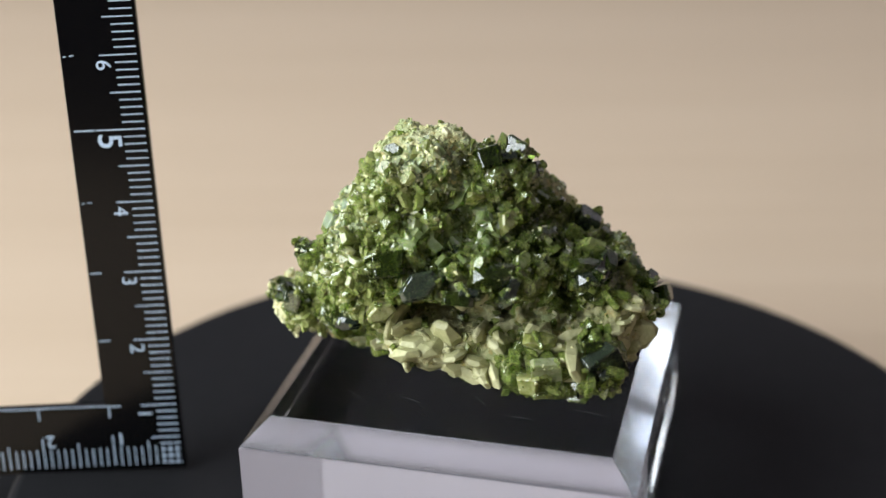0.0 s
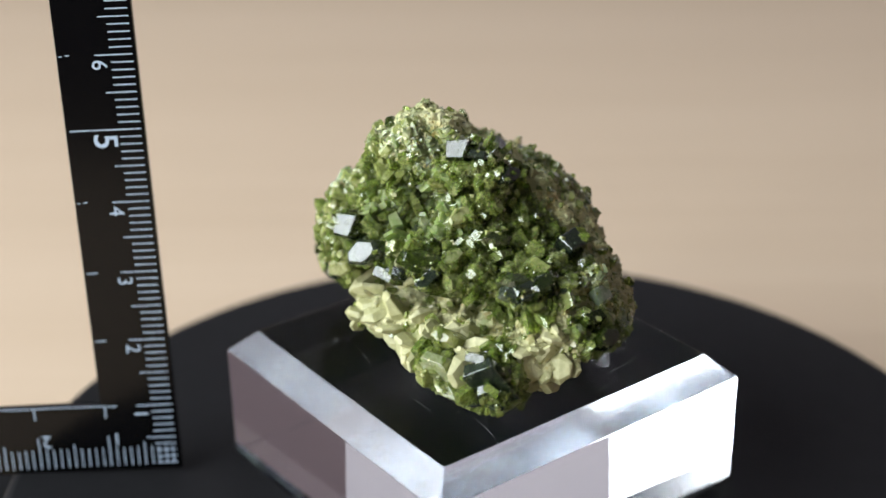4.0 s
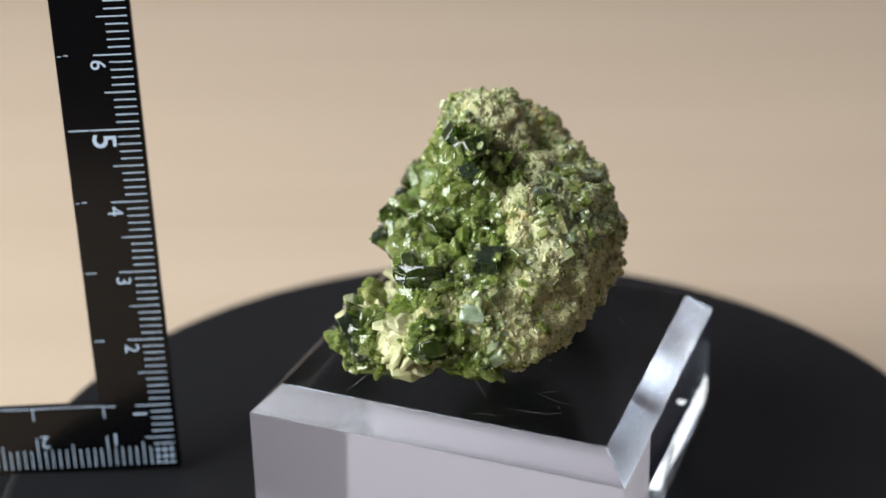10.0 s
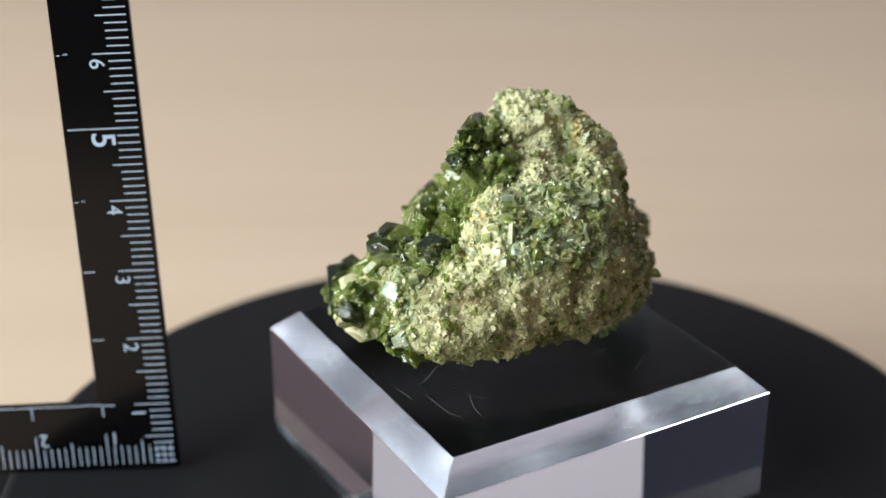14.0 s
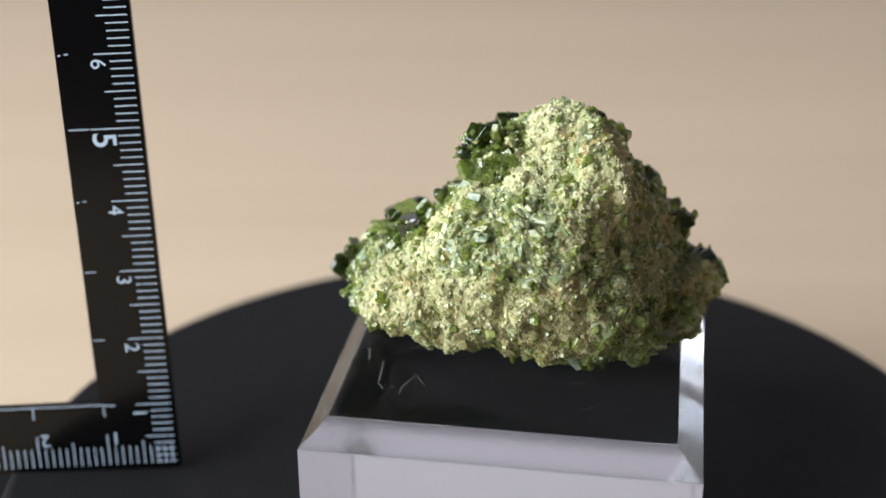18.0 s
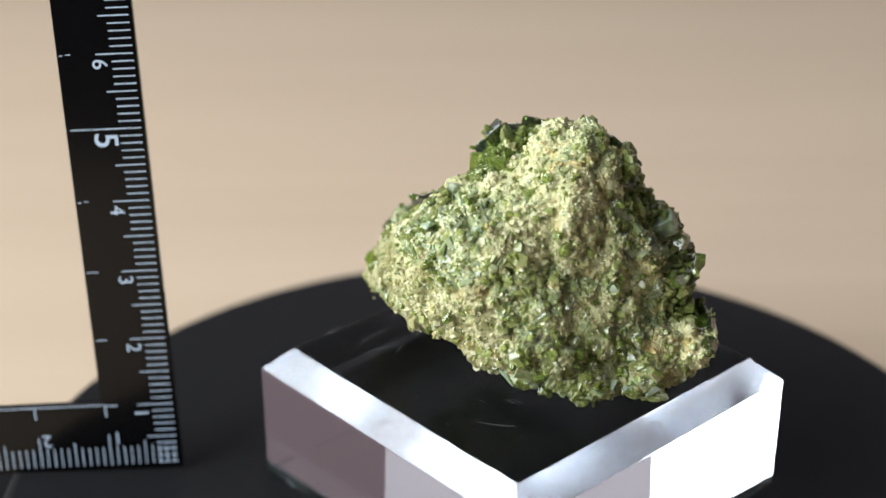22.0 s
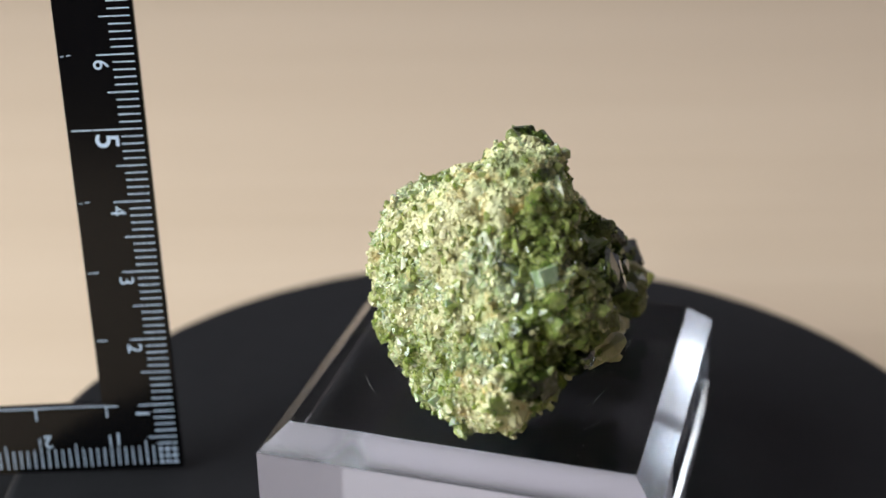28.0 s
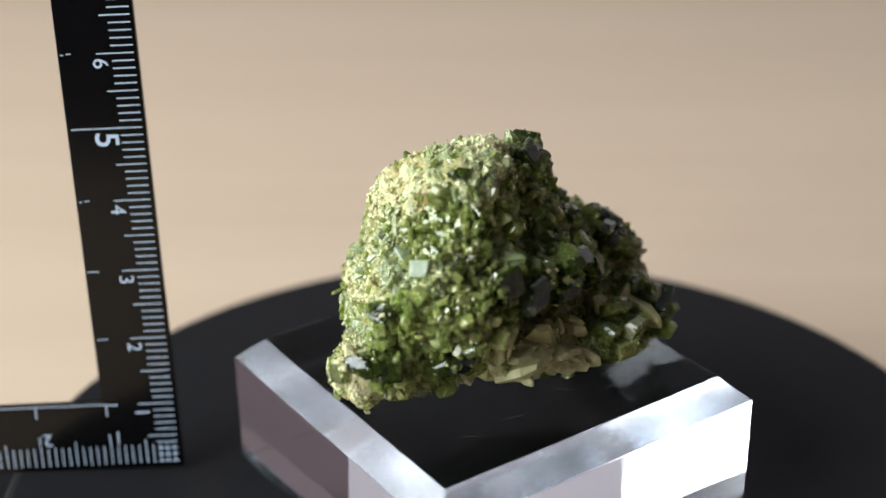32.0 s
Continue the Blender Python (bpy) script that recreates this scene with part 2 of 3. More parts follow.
# ---------------------------------------------------------------- the room
DESK = -0.024
RX0, RX1, RY0, RY1, RZ0, RZ1 = -0.64, 2.2, -1.8, 1.0, DESK - 0.73, 1.75
tagged(slab("floor", RX0, RX1, RY0, RY1, RZ0 - 0.05, RZ0, FLOORM), "brown boarded floor of the room", "floor", kind="structure")
tagged(slab("ceiling", RX0, RX1, RY0, RY1, RZ1, RZ1 + 0.05, GREY), "plain grey ceiling", "ceiling", kind="structure")
tagged(slab("wall_north", RX0, RX1, RY1, RY1 + 0.08, RZ0, RZ1, WALL), "plain pale wall", "wall", kind="structure")
tagged(slab("wall_south", RX0, RX1, RY0 - 0.08, RY0, RZ0, RZ1, DIM), "plain dull brown wall", "wall", kind="structure")
tagged(slab("wall_east", RX1, RX1 + 0.08, RY0 - 0.08, RY1 + 0.08, RZ0, RZ1, MAUVE), "plain dusty mauve wall", "wall", kind="structure")
# the window wall, in four pieces round the opening
bm = bmesh.new()
WY0, WY1, WZ0, WZ1 = -0.69, 0.176, 0.036, 0.93
for y0, y1, z0, z1 in ((RY0 - 0.08, WY0, RZ0, RZ1), (WY1, RY1 + 0.08, RZ0, RZ1), (WY0, WY1, RZ0, WZ0), (WY0, WY1, WZ1, RZ1)):
    box(bm, RX0 - 0.10, RX0, y0, y1, z0, z1)
tagged(new("wall_west", bm_mesh("wall_west", bm, SLATE)), "plain dark slate-blue wall with a window opening", "wall", kind="structure")

desk = new("desk")
desk.location = (0.24, 0.265, DESK - 0.73)
bm = bmesh.new()
box(bm, -0.86, 0.86, -0.715, 0.715, 0.70, 0.73, 0.002)
part("tabletop", bm, WOOD, desk)
for x in (-0.80, 0.80):
    for y in (-0.66, 0.66):
        bm = bmesh.new()
        box(bm, x - 0.025, x + 0.025, y - 0.025, y + 0.025, 0.0, 0.70, 0.002)
        part("leg", bm, WOOD, desk)
tagged(desk, "light beige wooden desk top with fine straight grain", "desk")

# ---------------------------------------------------------------- turntable
bm = lathe([(0, 0), (0.0680, 0), (0.0690, -0.0003), (0.0696, -0.001), (0.0698, -0.002), (0.0698, -0.0085), (0.0693, -0.0095), (0.0, -0.0095)], 160)
turntable = new("turntable")
turntable.location = AXIS
tagged(turntable, "matt black round turntable standing on the wooden desk", "turntable")
turn_disc = part("plate", bm, DISC, turntable, "matt black round rotating plate")
for pl in turn_disc.data.polygons:
    pl.use_smooth = abs(pl.normal.z) < 0.98
bm = lathe([(0, -0.0102), (0.0785, -0.0102), (0.0798, -0.0112), (0.0800, -0.0130), (0.0800, -0.0230), (0.0795, DESK), (0, DESK)], 120)
part("base", bm, DISC, turntable, "black plastic round base")

# ---------------------------------------------------------------- acrylic block
BX, BY, BS, BT, BH, BC = -0.00114, 0.00299, 0.0505, 0.05014, 0.0200, 0.0033
bm = bmesh.new()
hx, hy = BS / 2, BT / 2
rows = [(hx, hy, 0.0), (hx, hy, BH - BC), (hx - BC, hy - BC, BH)]
loops = [[bm.verts.new((sx * a, sy * b2, z)) for sx, sy in ((-1, -1), (1, -1), (1, 1), (-1, 1))] for a, b2, z in rows]
bm.faces.new(loops[0][::-1])
bm.faces.new(loops[2])
for a, b2 in zip(loops, loops[1:]):
    for i in range(4):
        j = (i + 1) % 4
        bm.faces.new((a[i], a[j], b2[j], b2[i]))
bmesh.ops.bevel(bm, geom=bm.edges[:], offset=0.00007, segments=1, affect="EDGES")
block = new("acrylic_stand", bm_mesh("acrylic_stand", bm, ACRYLIC))
block.data.materials.append(ACRYLIC_EDGE)
for pl in block.data.polygons:
    if 0.3 < pl.normal.z < 0.95:
        pl.material_index = 1
tagged(block, "clear square acrylic stand with sloping top edges and light scratches", "stand")


scratch_rng = random.Random(5)


def scratch(x0, y0, x1, y1, width=0.024):
    """A fine white scratch or fibre on the stand's top, millimetres."""
    bend = scratch_rng.uniform(-0.05, 0.05)
    dx, dy = x1 - x0, y1 - y0
    n = 8
    bm = bmesh.new()
    left, right = [], []
    ln = math.hypot(dx, dy)
    for i in range(n + 1):
        t = i / n
        o = 4 * bend * t * (1 - t)
        w = width * (0.35 + 0.65 * math.sin(math.pi * t)) / ln
        x, y = x0 + dx * t - dy * o, y0 + dy * t + dx * o
        for side, lst in ((1, left), (-1, right)):
            lst.append(bm.verts.new(((x - side * w * dy) / 1000 - BX, (y + side * w * dx) / 1000 - BY, BH + 0.00002)))
    for i in range(n):
        bm.faces.new((left[i], left[i + 1], right[i + 1], right[i]))
    part("scratch", bm, SCRATCH, block, "fine white scratch")


for ends in ((-15.1, 17.0, -16.7, 14.6), (-15.1, 10.5, -16.0, 6.9), (-12.9, 0.6, -15.0, -1.4), (-16.8, -4.0, -17.1, -8.4),
             (-13.5, -12.4, -14.4, -17.6), (3.0, -17.2, 6.3, -16.6), (12.8, -19.2, 15.1, -18.4), (8.9, -9.8, 11.7, -8.0),
             (11.9, -11.0, 14.6, -11.0), (12.0, -14.0, 13.5, -13.3), (8.2, 10.5, 7.8, 13.1), (15.3, 11.5, 12.2, 15.8),
             (0.2, -8.9, 3.5, -13.2), (9.1, -9.5, 12.7, -10.9), (6.0, -14.6, 12.5, -14.1), (11.5, 8.0, 11.1, 9.4), (8.7, 10.3, 8.3, 12.5)):
    scratch(*ends)


bm = bmesh.new()
for i in range(90):
    x, y = scratch_rng.uniform(-0.0205, 0.0205), scratch_rng.uniform(-0.0205, 0.0205)
    r, a = scratch_rng.uniform(0.00002, 0.00006), scratch_rng.uniform(0, 6.28)
    k = scratch_rng.choice((1, 1, 1.5, 4))
    ring = [bm.verts.new((x + r * (k * math.cos(a) * p - math.sin(a) * q), y + r * (k * math.sin(a) * p + math.cos(a) * q), BH + 0.00002)) for p, q in ((-1, -0.6), (0.3, -1), (1, 0.2), (0.1, 0.9), (-0.8, 0.7))]
    bm.faces.new(ring)
dust_specks = part("dust", bm, SCRATCH, block, "fine pale dust specks")
dust_specks["kind"] = "stuff"

# ---------------------------------------------------------------- mineral specimen
LUMPS = []
ZONES = []


def lump(x, y, z, a, b, c, turn):
    """One swelling of the rock: centre and half axes in millimetres, turned about the vertical."""
    LUMPS.append((x, y, z, a, b, c, radians(turn)))


lump(-7.0, 2.9, 27.0, 7.0, 12.4, 3.4, 50)
lump(-10.0, -13.5, 27.5, 5.7, 5.9, 3.4, 48)
lump(-0.7, 13.4, 28.5, 8.1, 11.7, 8.5, 34)
lump(-6.1, -2.5, 24.9, 9.4, 10.6, 5.3, 17)
lump(3.8, 9.6, 31.2, 10.2, 9.3, 7.2, 52)
lump(1.0, -8.7, 31.2, 7.8, 13.6, 8.0, -63)
lump(-2.8, 9.9, 43.8, 4.4, 9.1, 7.9, -45)
lump(-10.3, 16.3, 35.8, 5.7, 9.2, 3.4, -27)
lump(-7.9, 19.5, 29.4, 8.7, 5.0, 3.5, -85)
lump(-0.7, 12.7, 42.9, 12.5, 3.4, 3.4, -16)
lump(5.7, -13.6, 30.0, 4.8, 7.8, 4.2, -55)
lump(-5.4, 1.6, 33.3, 7.9, 12.8, 7.2, -43)
lump(-3.6, -8.8, 30.4, 13.9, 6.6, 3.4, -77)
lump(-5.0, 4.8, 42.5, 10.9, 3.4, 10.0, -74)
lump(10.8, 2.9, 35.8, 4.5, 9.7, 6.1, -5)
lump(-1.2, 5.9, 34.6, 17.7, 12.9, 13.3, -48)
lump(-3.0, 23.8, 25.5, 3.4, 3.6, 3.4, 18)
lump(-14.8, -8.0, 25.1, 3.7, 3.4, 3.4, 23)
lump(-4.4, 6.7, 49.5, 3.4, 3.4, 3.5, 17)
lump(-10.5, 16.1, 40.1, 3.5, 3.4, 3.4, 17)
lump(-12.5, -14.5, 25.8, 3.4, 3.4, 3.4, 17)
lump(-3.0, -1.0, 47.3, 3.4, 3.4, 3.4, 17)
lump(-6.1, 12.0, 47.7, 4.5, 3.4, 3.4, 17)
lump(-5.8, -15.9, 27.0, 3.4, 5.2, 3.4, -3)
lump(3.0, 17.1, 24.9, 3.4, 4.4, 3.4, 6)
lump(-6.4, 25.9, 27.5, 3.4, 3.4, 3.4, 17)


def field(P, k=1 / 1.2):
    """Distance-like field of all lumps, millimetres; below zero inside."""
    total = np.zeros(len(P))
    for x, y, z, a, b, c, w in LUMPS:
        q = P - np.array((x, y, z))
        cs, sn = math.cos(w), math.sin(w)
        qx, qy, qz = cs * q[:, 0] + sn * q[:, 1], cs * q[:, 1] - sn * q[:, 0], q[:, 2]
        k0 = np.sqrt((qx / a) ** 2 + (qy / b) ** 2 + (qz / c) ** 2) + 1e-9
        k1 = np.sqrt((qx / a ** 2) ** 2 + (qy / b ** 2) ** 2 + (qz / c ** 2) ** 2) + 1e-9
        total += np.exp(np.clip(-k * k0 * (k0 - 1) / k1, -60, 60))
    return -np.log(total + 1e-30) / k


LATTICE = np.random.RandomState(7).rand(32, 32, 32)


def soft_noise(P, cell):
    """Smooth random values, -1 to 1, with lumps of about that many millimetres."""
    q = P / cell
    i = np.floor(q).astype(int)
    f = q - i
    f = f * f * (3 - 2 * f)
    i &= 31
    j = (i + 1) & 31
    v = 0
    for ax, wx in ((i[:, 0], 1 - f[:, 0]), (j[:, 0], f[:, 0])):
        for ay, wy in ((i[:, 1], 1 - f[:, 1]), (j[:, 1], f[:, 1])):
            for az, wz in ((i[:, 2], 1 - f[:, 2]), (j[:, 2], f[:, 2])):
                v = v + LATTICE[ax, ay, az] * wx * wy * wz
    return v * 2 - 1


JITTER = np.random.RandomState(19).rand(32, 32, 32, 3)


def cobbles(P, cell):
    """Distance to the nearest of many scattered centres, in cells: round lumps with creases between."""
    q = P / cell
    i = np.floor(q).astype(int)
    best = np.full(len(P), 9.0)
    for d in itertools.product((-1, 0, 1), repeat=3):
        c = i + np.array(d)
        k = c & 31
        best = np.minimum(best, ((c + JITTER[k[:, 0], k[:, 1], k[:, 2]] - q) ** 2).sum(1))
    return np.sqrt(best)


HOLLOWS = []


def hollow(x, y, z, a, b, c):
    """A pocket cut out of the rock, millimetres."""
    HOLLOWS.append((x, y, z, a, b, c))


# the crystal-lined basin and the slot below it
hollow(-15.0, 2.0, 44.0, 6.6, 7.0, 5.0)
hollow(-10.0, -7.0, 44.0, 4.2, 3.4, 4.2)
hollow(-18.5, 4.0, 31.8, 9.0, 5.5, 2.5)
hollow(-17.0, -4.0, 31.8, 8.5, 5.5, 2.6)
hollow(-13.5, -11.0, 32.8, 7.0, 4.5, 2.6)
hollow(-9.0, -17.5, 33.4, 2.6, 2.6, 1.6)


def zone(kind, x, y, z):
    """What covers the rock round this place, millimetres."""
    ZONES.append((kind, (x, y, z)))


zone("crust", -5, 9, 52)
zone("druse", -9, 18, 45)
zone("crust", 7, -9, 40)
zone("crust", 5, 13, 47)
zone("crust", -6, 28, 30)
zone("crust", 0, 22, 37)
zone("shard", -13, 18, 41)
zone("shard", -8, 7, 50)
zone("shard", 12, 5, 42)
zone("shard", 13, -4, 41)
zone("shard", 4, -18, 34)
zone("shard", -3, 20, 43)
zone("shard", -2, 25, 34)
zone("shard", 4, 20, 38)
zone("druse", -10, 25, 34)
zone("druse", -17, 15, 32)
zone("druse", -12, 6, 44)
zone("druse", -6, -2, 48)
zone("druse", -11, -3, 40)
zone("druse", 2, -11, 40)
zone("druse", -7, -13, 37)
zone("druse", -16, 7, 37)
zone("druse", -15, -16, 29)
zone("druse", 2, -20, 32)
zone("druse", -14, 17, 40)
zone("druse", -17, -8, 28)
zone("tan", 2, -19, 34)
zone("crust", 1, 7, 50)
zone("tan", 10, -14, 33)
zone("tan", 15, -3, 33)
zone("tan", 15, 8, 33)
zone("tan", 9, 13, 43)
zone("tan", 4, 21, 36)
zone("tan", 2, 19, 42)
zone("tan", -3, 27, 30)
zone("crust", -2, 16, 49)
zone("blade", -17, 4, 35)
zone("blade", -17, -2, 29)
zone("blade", -18, 8, 28)
zone("blade", -15, -10, 30)
zone("blade", -9, -17, 33)
zone("granular", 1, 22, 37)
zone("granular", 0, 26, 30)
zone("granular", 11, 15, 39)
zone("granular", 6, 21, 29)


INSET = 0.3


def sunk(P):
    """How far the rock lies back under its coat of large crystals, millimetres."""
    near = {}
    for kind, c in ZONES:
        d = np.sqrt(((P - np.array(c)) ** 2).sum(1))
        k = kind in ("druse", "blade")
        near[k] = np.minimum(near.get(k, 1e9), d)
    return 1.25 * np.clip((near[False] - near[True]) / 5 + 0.5, 0, 1)


def rock(P):
    f = field(P) + INSET
    for x, y, z, a, b, c in HOLLOWS:
        q = (P - np.array((x, y, z))) / np.array((a, b, c))
        d = (np.sqrt((q ** 2).sum(1)) - 1) * min(a, b, c)
        f = np.maximum(f, -d)
    near = np.abs(f) < 3
    Q = P[near]
    f[near] += sunk(Q)
    f[near] += 0.8 * soft_noise(Q, 4.0) + 1.8 * (cobbles(Q, 3.2) - 0.56) + 0.95 * (cobbles(Q + 40, 1.3) - 0.54) + 0.16 * soft_noise(Q + 11, 0.7)
    return np.maximum(f, 20.05 - P[:, 2])


def surface(fun, lo, hi, h):
    """A skin of quads round the inside of a field."""
    axes = [np.arange(a, b2, h) for a, b2 in zip(lo, hi)]
    G = np.stack(np.meshgrid(*axes, indexing="ij"), -1)
    F = fun(G.reshape(-1, 3)).reshape(G.shape[:3])
    S = F < 0
    n = np.array(F.shape) - 1
    count, where = np.zeros(n), np.zeros((*n, 3))
    for a in range(3):
        u, w = [k for k in range(3) if k != a]
        for du in (0, 1):
            for dw in (0, 1):
                s0 = [None] * 3
                s0[a], s0[u], s0[w] = slice(0, n[a]), slice(du, du + n[u]), slice(dw, dw + n[w])
                s1 = list(s0)
                s1[a] = slice(1, n[a] + 1)
                A, B = F[tuple(s0)], F[tuple(s1)]
                cross = S[tuple(s0)] != S[tuple(s1)]
                t = np.where(cross, A / np.where(cross, A - B, 1), 0)
                pos = G[tuple(s0)] + t[..., None] * (G[tuple(s1)] - G[tuple(s0)])
                count += cross
                where += np.where(cross[..., None], pos, 0)
    act = count > 0
    ids = np.full(act.shape, -1)
    ids[act] = np.arange(act.sum())
    V = where[act] / count[act][:, None]
    quads = []
    for a in range(3):
        u, w = (a + 1) % 3, (a + 2) % 3
        s0, s1 = [slice(1, -1)] * 3, [slice(1, -1)] * 3
        s0[a], s1[a] = slice(0, -1), slice(1, None)
        A, B = S[tuple(s0)], S[tuple(s1)]
        for flip, pick in ((False, A & ~B), (True, ~A & B)):
            i = np.argwhere(pick)
            off = np.ones(3, int)
            off[a] = 0
            i = i + off
            du, dw = np.eye(3, dtype=int)[u], np.eye(3, dtype=int)[w]
            c = [ids[tuple((i - x).T)] for x in (du + dw, dw, 0 * du, du)]
            q = np.stack(c, 1)
            quads.append(q[:, ::-1] if flip else q)
    return V, np.concatenate(quads)


specimen = new("mineral_specimen")
tagged(specimen, "pale yellow-green rock with glassy dark green crystals on clear stand", "mineral")
ORIGIN = np.array((BX * 1000, BY * 1000, BH * 1000))
ROCK_V, ROCK_F = surface(rock, (-22, -27, 19.6), (20, 33, 58), 0.32)


def gradient(P, e=0.25):
    g = np.stack([field(P + e * d) - field(P - e * d) for d in np.eye(3)], 1)
    return g / (np.linalg.norm(g, axis=1)[:, None] + 1e-9)


rng = np.random.RandomState(11)
A, B, C, D = (ROCK_V[ROCK_F[:, i]] for i in range(4))
FACE_N = np.cross(C - A, D - B)
AREA = np.linalg.norm(FACE_N, axis=1) / 2
FACE_N /= 2 * AREA[:, None] + 1e-12
FACE_C = (A + B + C + D) / 4
ZP = np.array([z[1] for z in ZONES], float)
ZK = np.array([z[0] for z in ZONES])


def kind_at(P):
    Q = P + 1.6 * np.stack([soft_noise(P + s, 3.5) for s in (0, 17, 31)], 1)
    d = ((Q[:, None] - ZP[None]) ** 2).sum(-1)
    return ZK[d.argmin(1)]


rock_mesh = mesh_of("matrix", (ROCK_V - ORIGIN) / 1000, ROCK_F, CRUST_ROCK)
for mt in (TAN_ROCK, GREEN_ROCK, MINT_ROCK):
    rock_mesh.materials.append(mt)
KINDS = {"crust": 0, "tan": 1, "druse": 2, "blade": 1, "shard": 3, "granular": 3}
rock_mesh.polygons.foreach_set("material_index", [KINDS[k] for k in kind_at(FACE_C)])
part("matrix", rock_mesh, CRUST_ROCK, specimen, "rough pale yellow-green granular rock")


def spots(n):
    i = rng.choice(len(AREA), n, p=AREA / AREA.sum())
    P = FACE_C[i] + rng.normal(0, 0.12, (n, 3))
    N = 0.5 * FACE_N[i] + 0.5 * gradient(P)
    N /= np.linalg.norm(N, axis=1)[:, None]
    keep = P[:, 2] > 20.6
    return P[keep], N[keep]


def hull_mesh(points, edge=0.0):
    bm = bmesh.new()
    for p in points:
        bm.verts.new(p)
    r = bmesh.ops.convex_hull(bm, input=bm.verts[:])
    bmesh.ops.delete(bm, geom=list({g for g in r["geom_interior"] + r["geom_unused"] if isinstance(g, bmesh.types.BMVert)}), context="VERTS")
    bmesh.ops.dissolve_limit(bm, angle_limit=radians(3), verts=bm.verts[:], edges=bm.edges[:])
    if edge:
        bmesh.ops.bevel(bm, geom=bm.edges[:], offset=edge, segments=1, affect="EDGES")
    bmesh.ops.recalc_face_normals(bm, faces=bm.faces[:])
    return bm


def prism_points(sides, length, taper, cap, flat=1.0, seed=0):
    """A sharp prism on z with a slanting, nearly flat end; unit radius."""
    r = random.Random(seed)
    lean_x, lean_y = r.uniform(-0.22, 0.22), r.uniform(-0.22, 0.22)
    pts = []
    for i in range(sides):
        a = 2 * math.pi * (i + 0.5) / sides + r.uniform(-0.2, 0.2)
        k = r.uniform(0.8, 1.12)
        x, y = k * math.cos(a), k * math.sin(a) * flat
        pts += [(x, y, -length * 0.6), (x, y, length * (1 - cap) + lean_x * x), (x * taper, y * taper, length + lean_x * x + lean_y * y)]
    return pts


def blade_points(seed):
    """A thick pointed blade standing on z, matt and worn."""
    r = random.Random(seed)
    pts = []
    for z, w, t in ((-1.3, 0.85, 0.42), (0.55, 1.0, 0.46), (1.35, 0.48, 0.22)):
        for sx, sy in ((-1, -0.15), (-0.6, -1), (0.7, -0.9), (1, 0.2), (0.55, 1), (-0.7, 0.85)):
            pts.append((sx * w * r.uniform(0.8, 1.1), sy * t * r.uniform(0.8, 1.1), z * r.uniform(0.9, 1.06)))
    return pts


PRISMS = [prism_points(s, l, t, c, f, 31 + i) for i, (s, l, t, c, f) in enumerate(
    ((6, 1.9, 0.55, 0.30, 0.62), (4, 2.0, 0.75, 0.16, 0.55), (6, 1.3, 0.80, 0.16, 0.5), (4, 1.3, 0.85, 0.12, 0.8), (4, 1.6, 0.90, 0.10, 0.42), (6, 1.7, 0.50, 0.40, 0.7)))]


def chip_points(seed, squash):
    """A broken angular chip: a box with its corners knocked about."""
    r = random.Random(seed)
    pts = []
    for sx in (-1, 1):
        for sy in (-1, 1):
            for sz in (-1, 1):
                pts.append((sx * r.uniform(0.5, 1.0), sy * r.uniform(0.4, 0.85), sz * r.uniform(0.4, 0.9) * squash))
    for k in range(3):
        pts.append((r.uniform(-0.9, 0.9), r.uniform(-0.7, 0.7), r.uniform(0.7, 1.1) * squash))
    return pts


GRAINS = [chip_points(50 + i, 0.8) for i in range(8)]
SHARDS = [chip_points(80 + i, 0.4) for i in range(6)]
BLADES = [blade_points(110 + i) for i in range(6)]
MILLI = 0.001


def axes_from(N, spin, tilt_vec):
    z = N + tilt_vec
    z /= np.linalg.norm(z, axis=1)[:, None]
    ref = np.where(np.abs(z[:, 2:3]) < 0.9, np.array([[0, 0, 1.0]]), np.array([[1.0, 0, 0]]))
    x = np.cross(ref, z)
    x /= np.linalg.norm(x, axis=1)[:, None]
    y = np.cross(z, x)
    c, s = np.cos(spin)[:, None], np.sin(spin)[:, None]
    return x * c + y * s, y * c - x * s, z


def strew(name, protos, P, N, size, tilt, material, label):
    """Many small pieces joined into one mesh."""
    shapes = []
    for pts in protos:
        bm = hull_mesh(pts)
        bm.verts.index_update()
        shapes.append((np.array([v.co[:] for v in bm.verts]), [[v.index for v in f.verts] for f in bm.faces]))
        bm.free()
    n = len(P)
    X, Y, Z = axes_from(N, rng.uniform(0, 6.28, n), rng.normal(0, tilt, (n, 3)))
    which = rng.randint(0, len(shapes), n)
    stretch = rng.uniform(0.75, 1.3, (n, 3))
    verts, faces, at = [], [], 0
    for k, (sv, sf) in enumerate(shapes):
        sel = np.where(which == k)[0]
        loc = sv[None] * (size[sel, None, None] * stretch[sel][:, None])
        w = (P[sel] - 0.5 * (N[sel] * size[sel, None]))[:, None] + loc[..., 0:1] * X[sel][:, None] + loc[..., 1:2] * Y[sel][:, None] + loc[..., 2:3] * Z[sel][:, None]
        verts.append(w.reshape(-1, 3))
        for f in sf:
            fa = np.array(f)
            faces += (at + np.arange(len(sel))[:, None] * len(sv) + fa[None]).tolist()
        at += len(sel) * len(sv)
    V = (np.concatenate(verts) - ORIGIN) * MILLI
    ob = part(name, mesh_of(name, V, faces, material), material, specimen, label)
    ob["kind"] = "stuff"
    return ob


PIECES = []


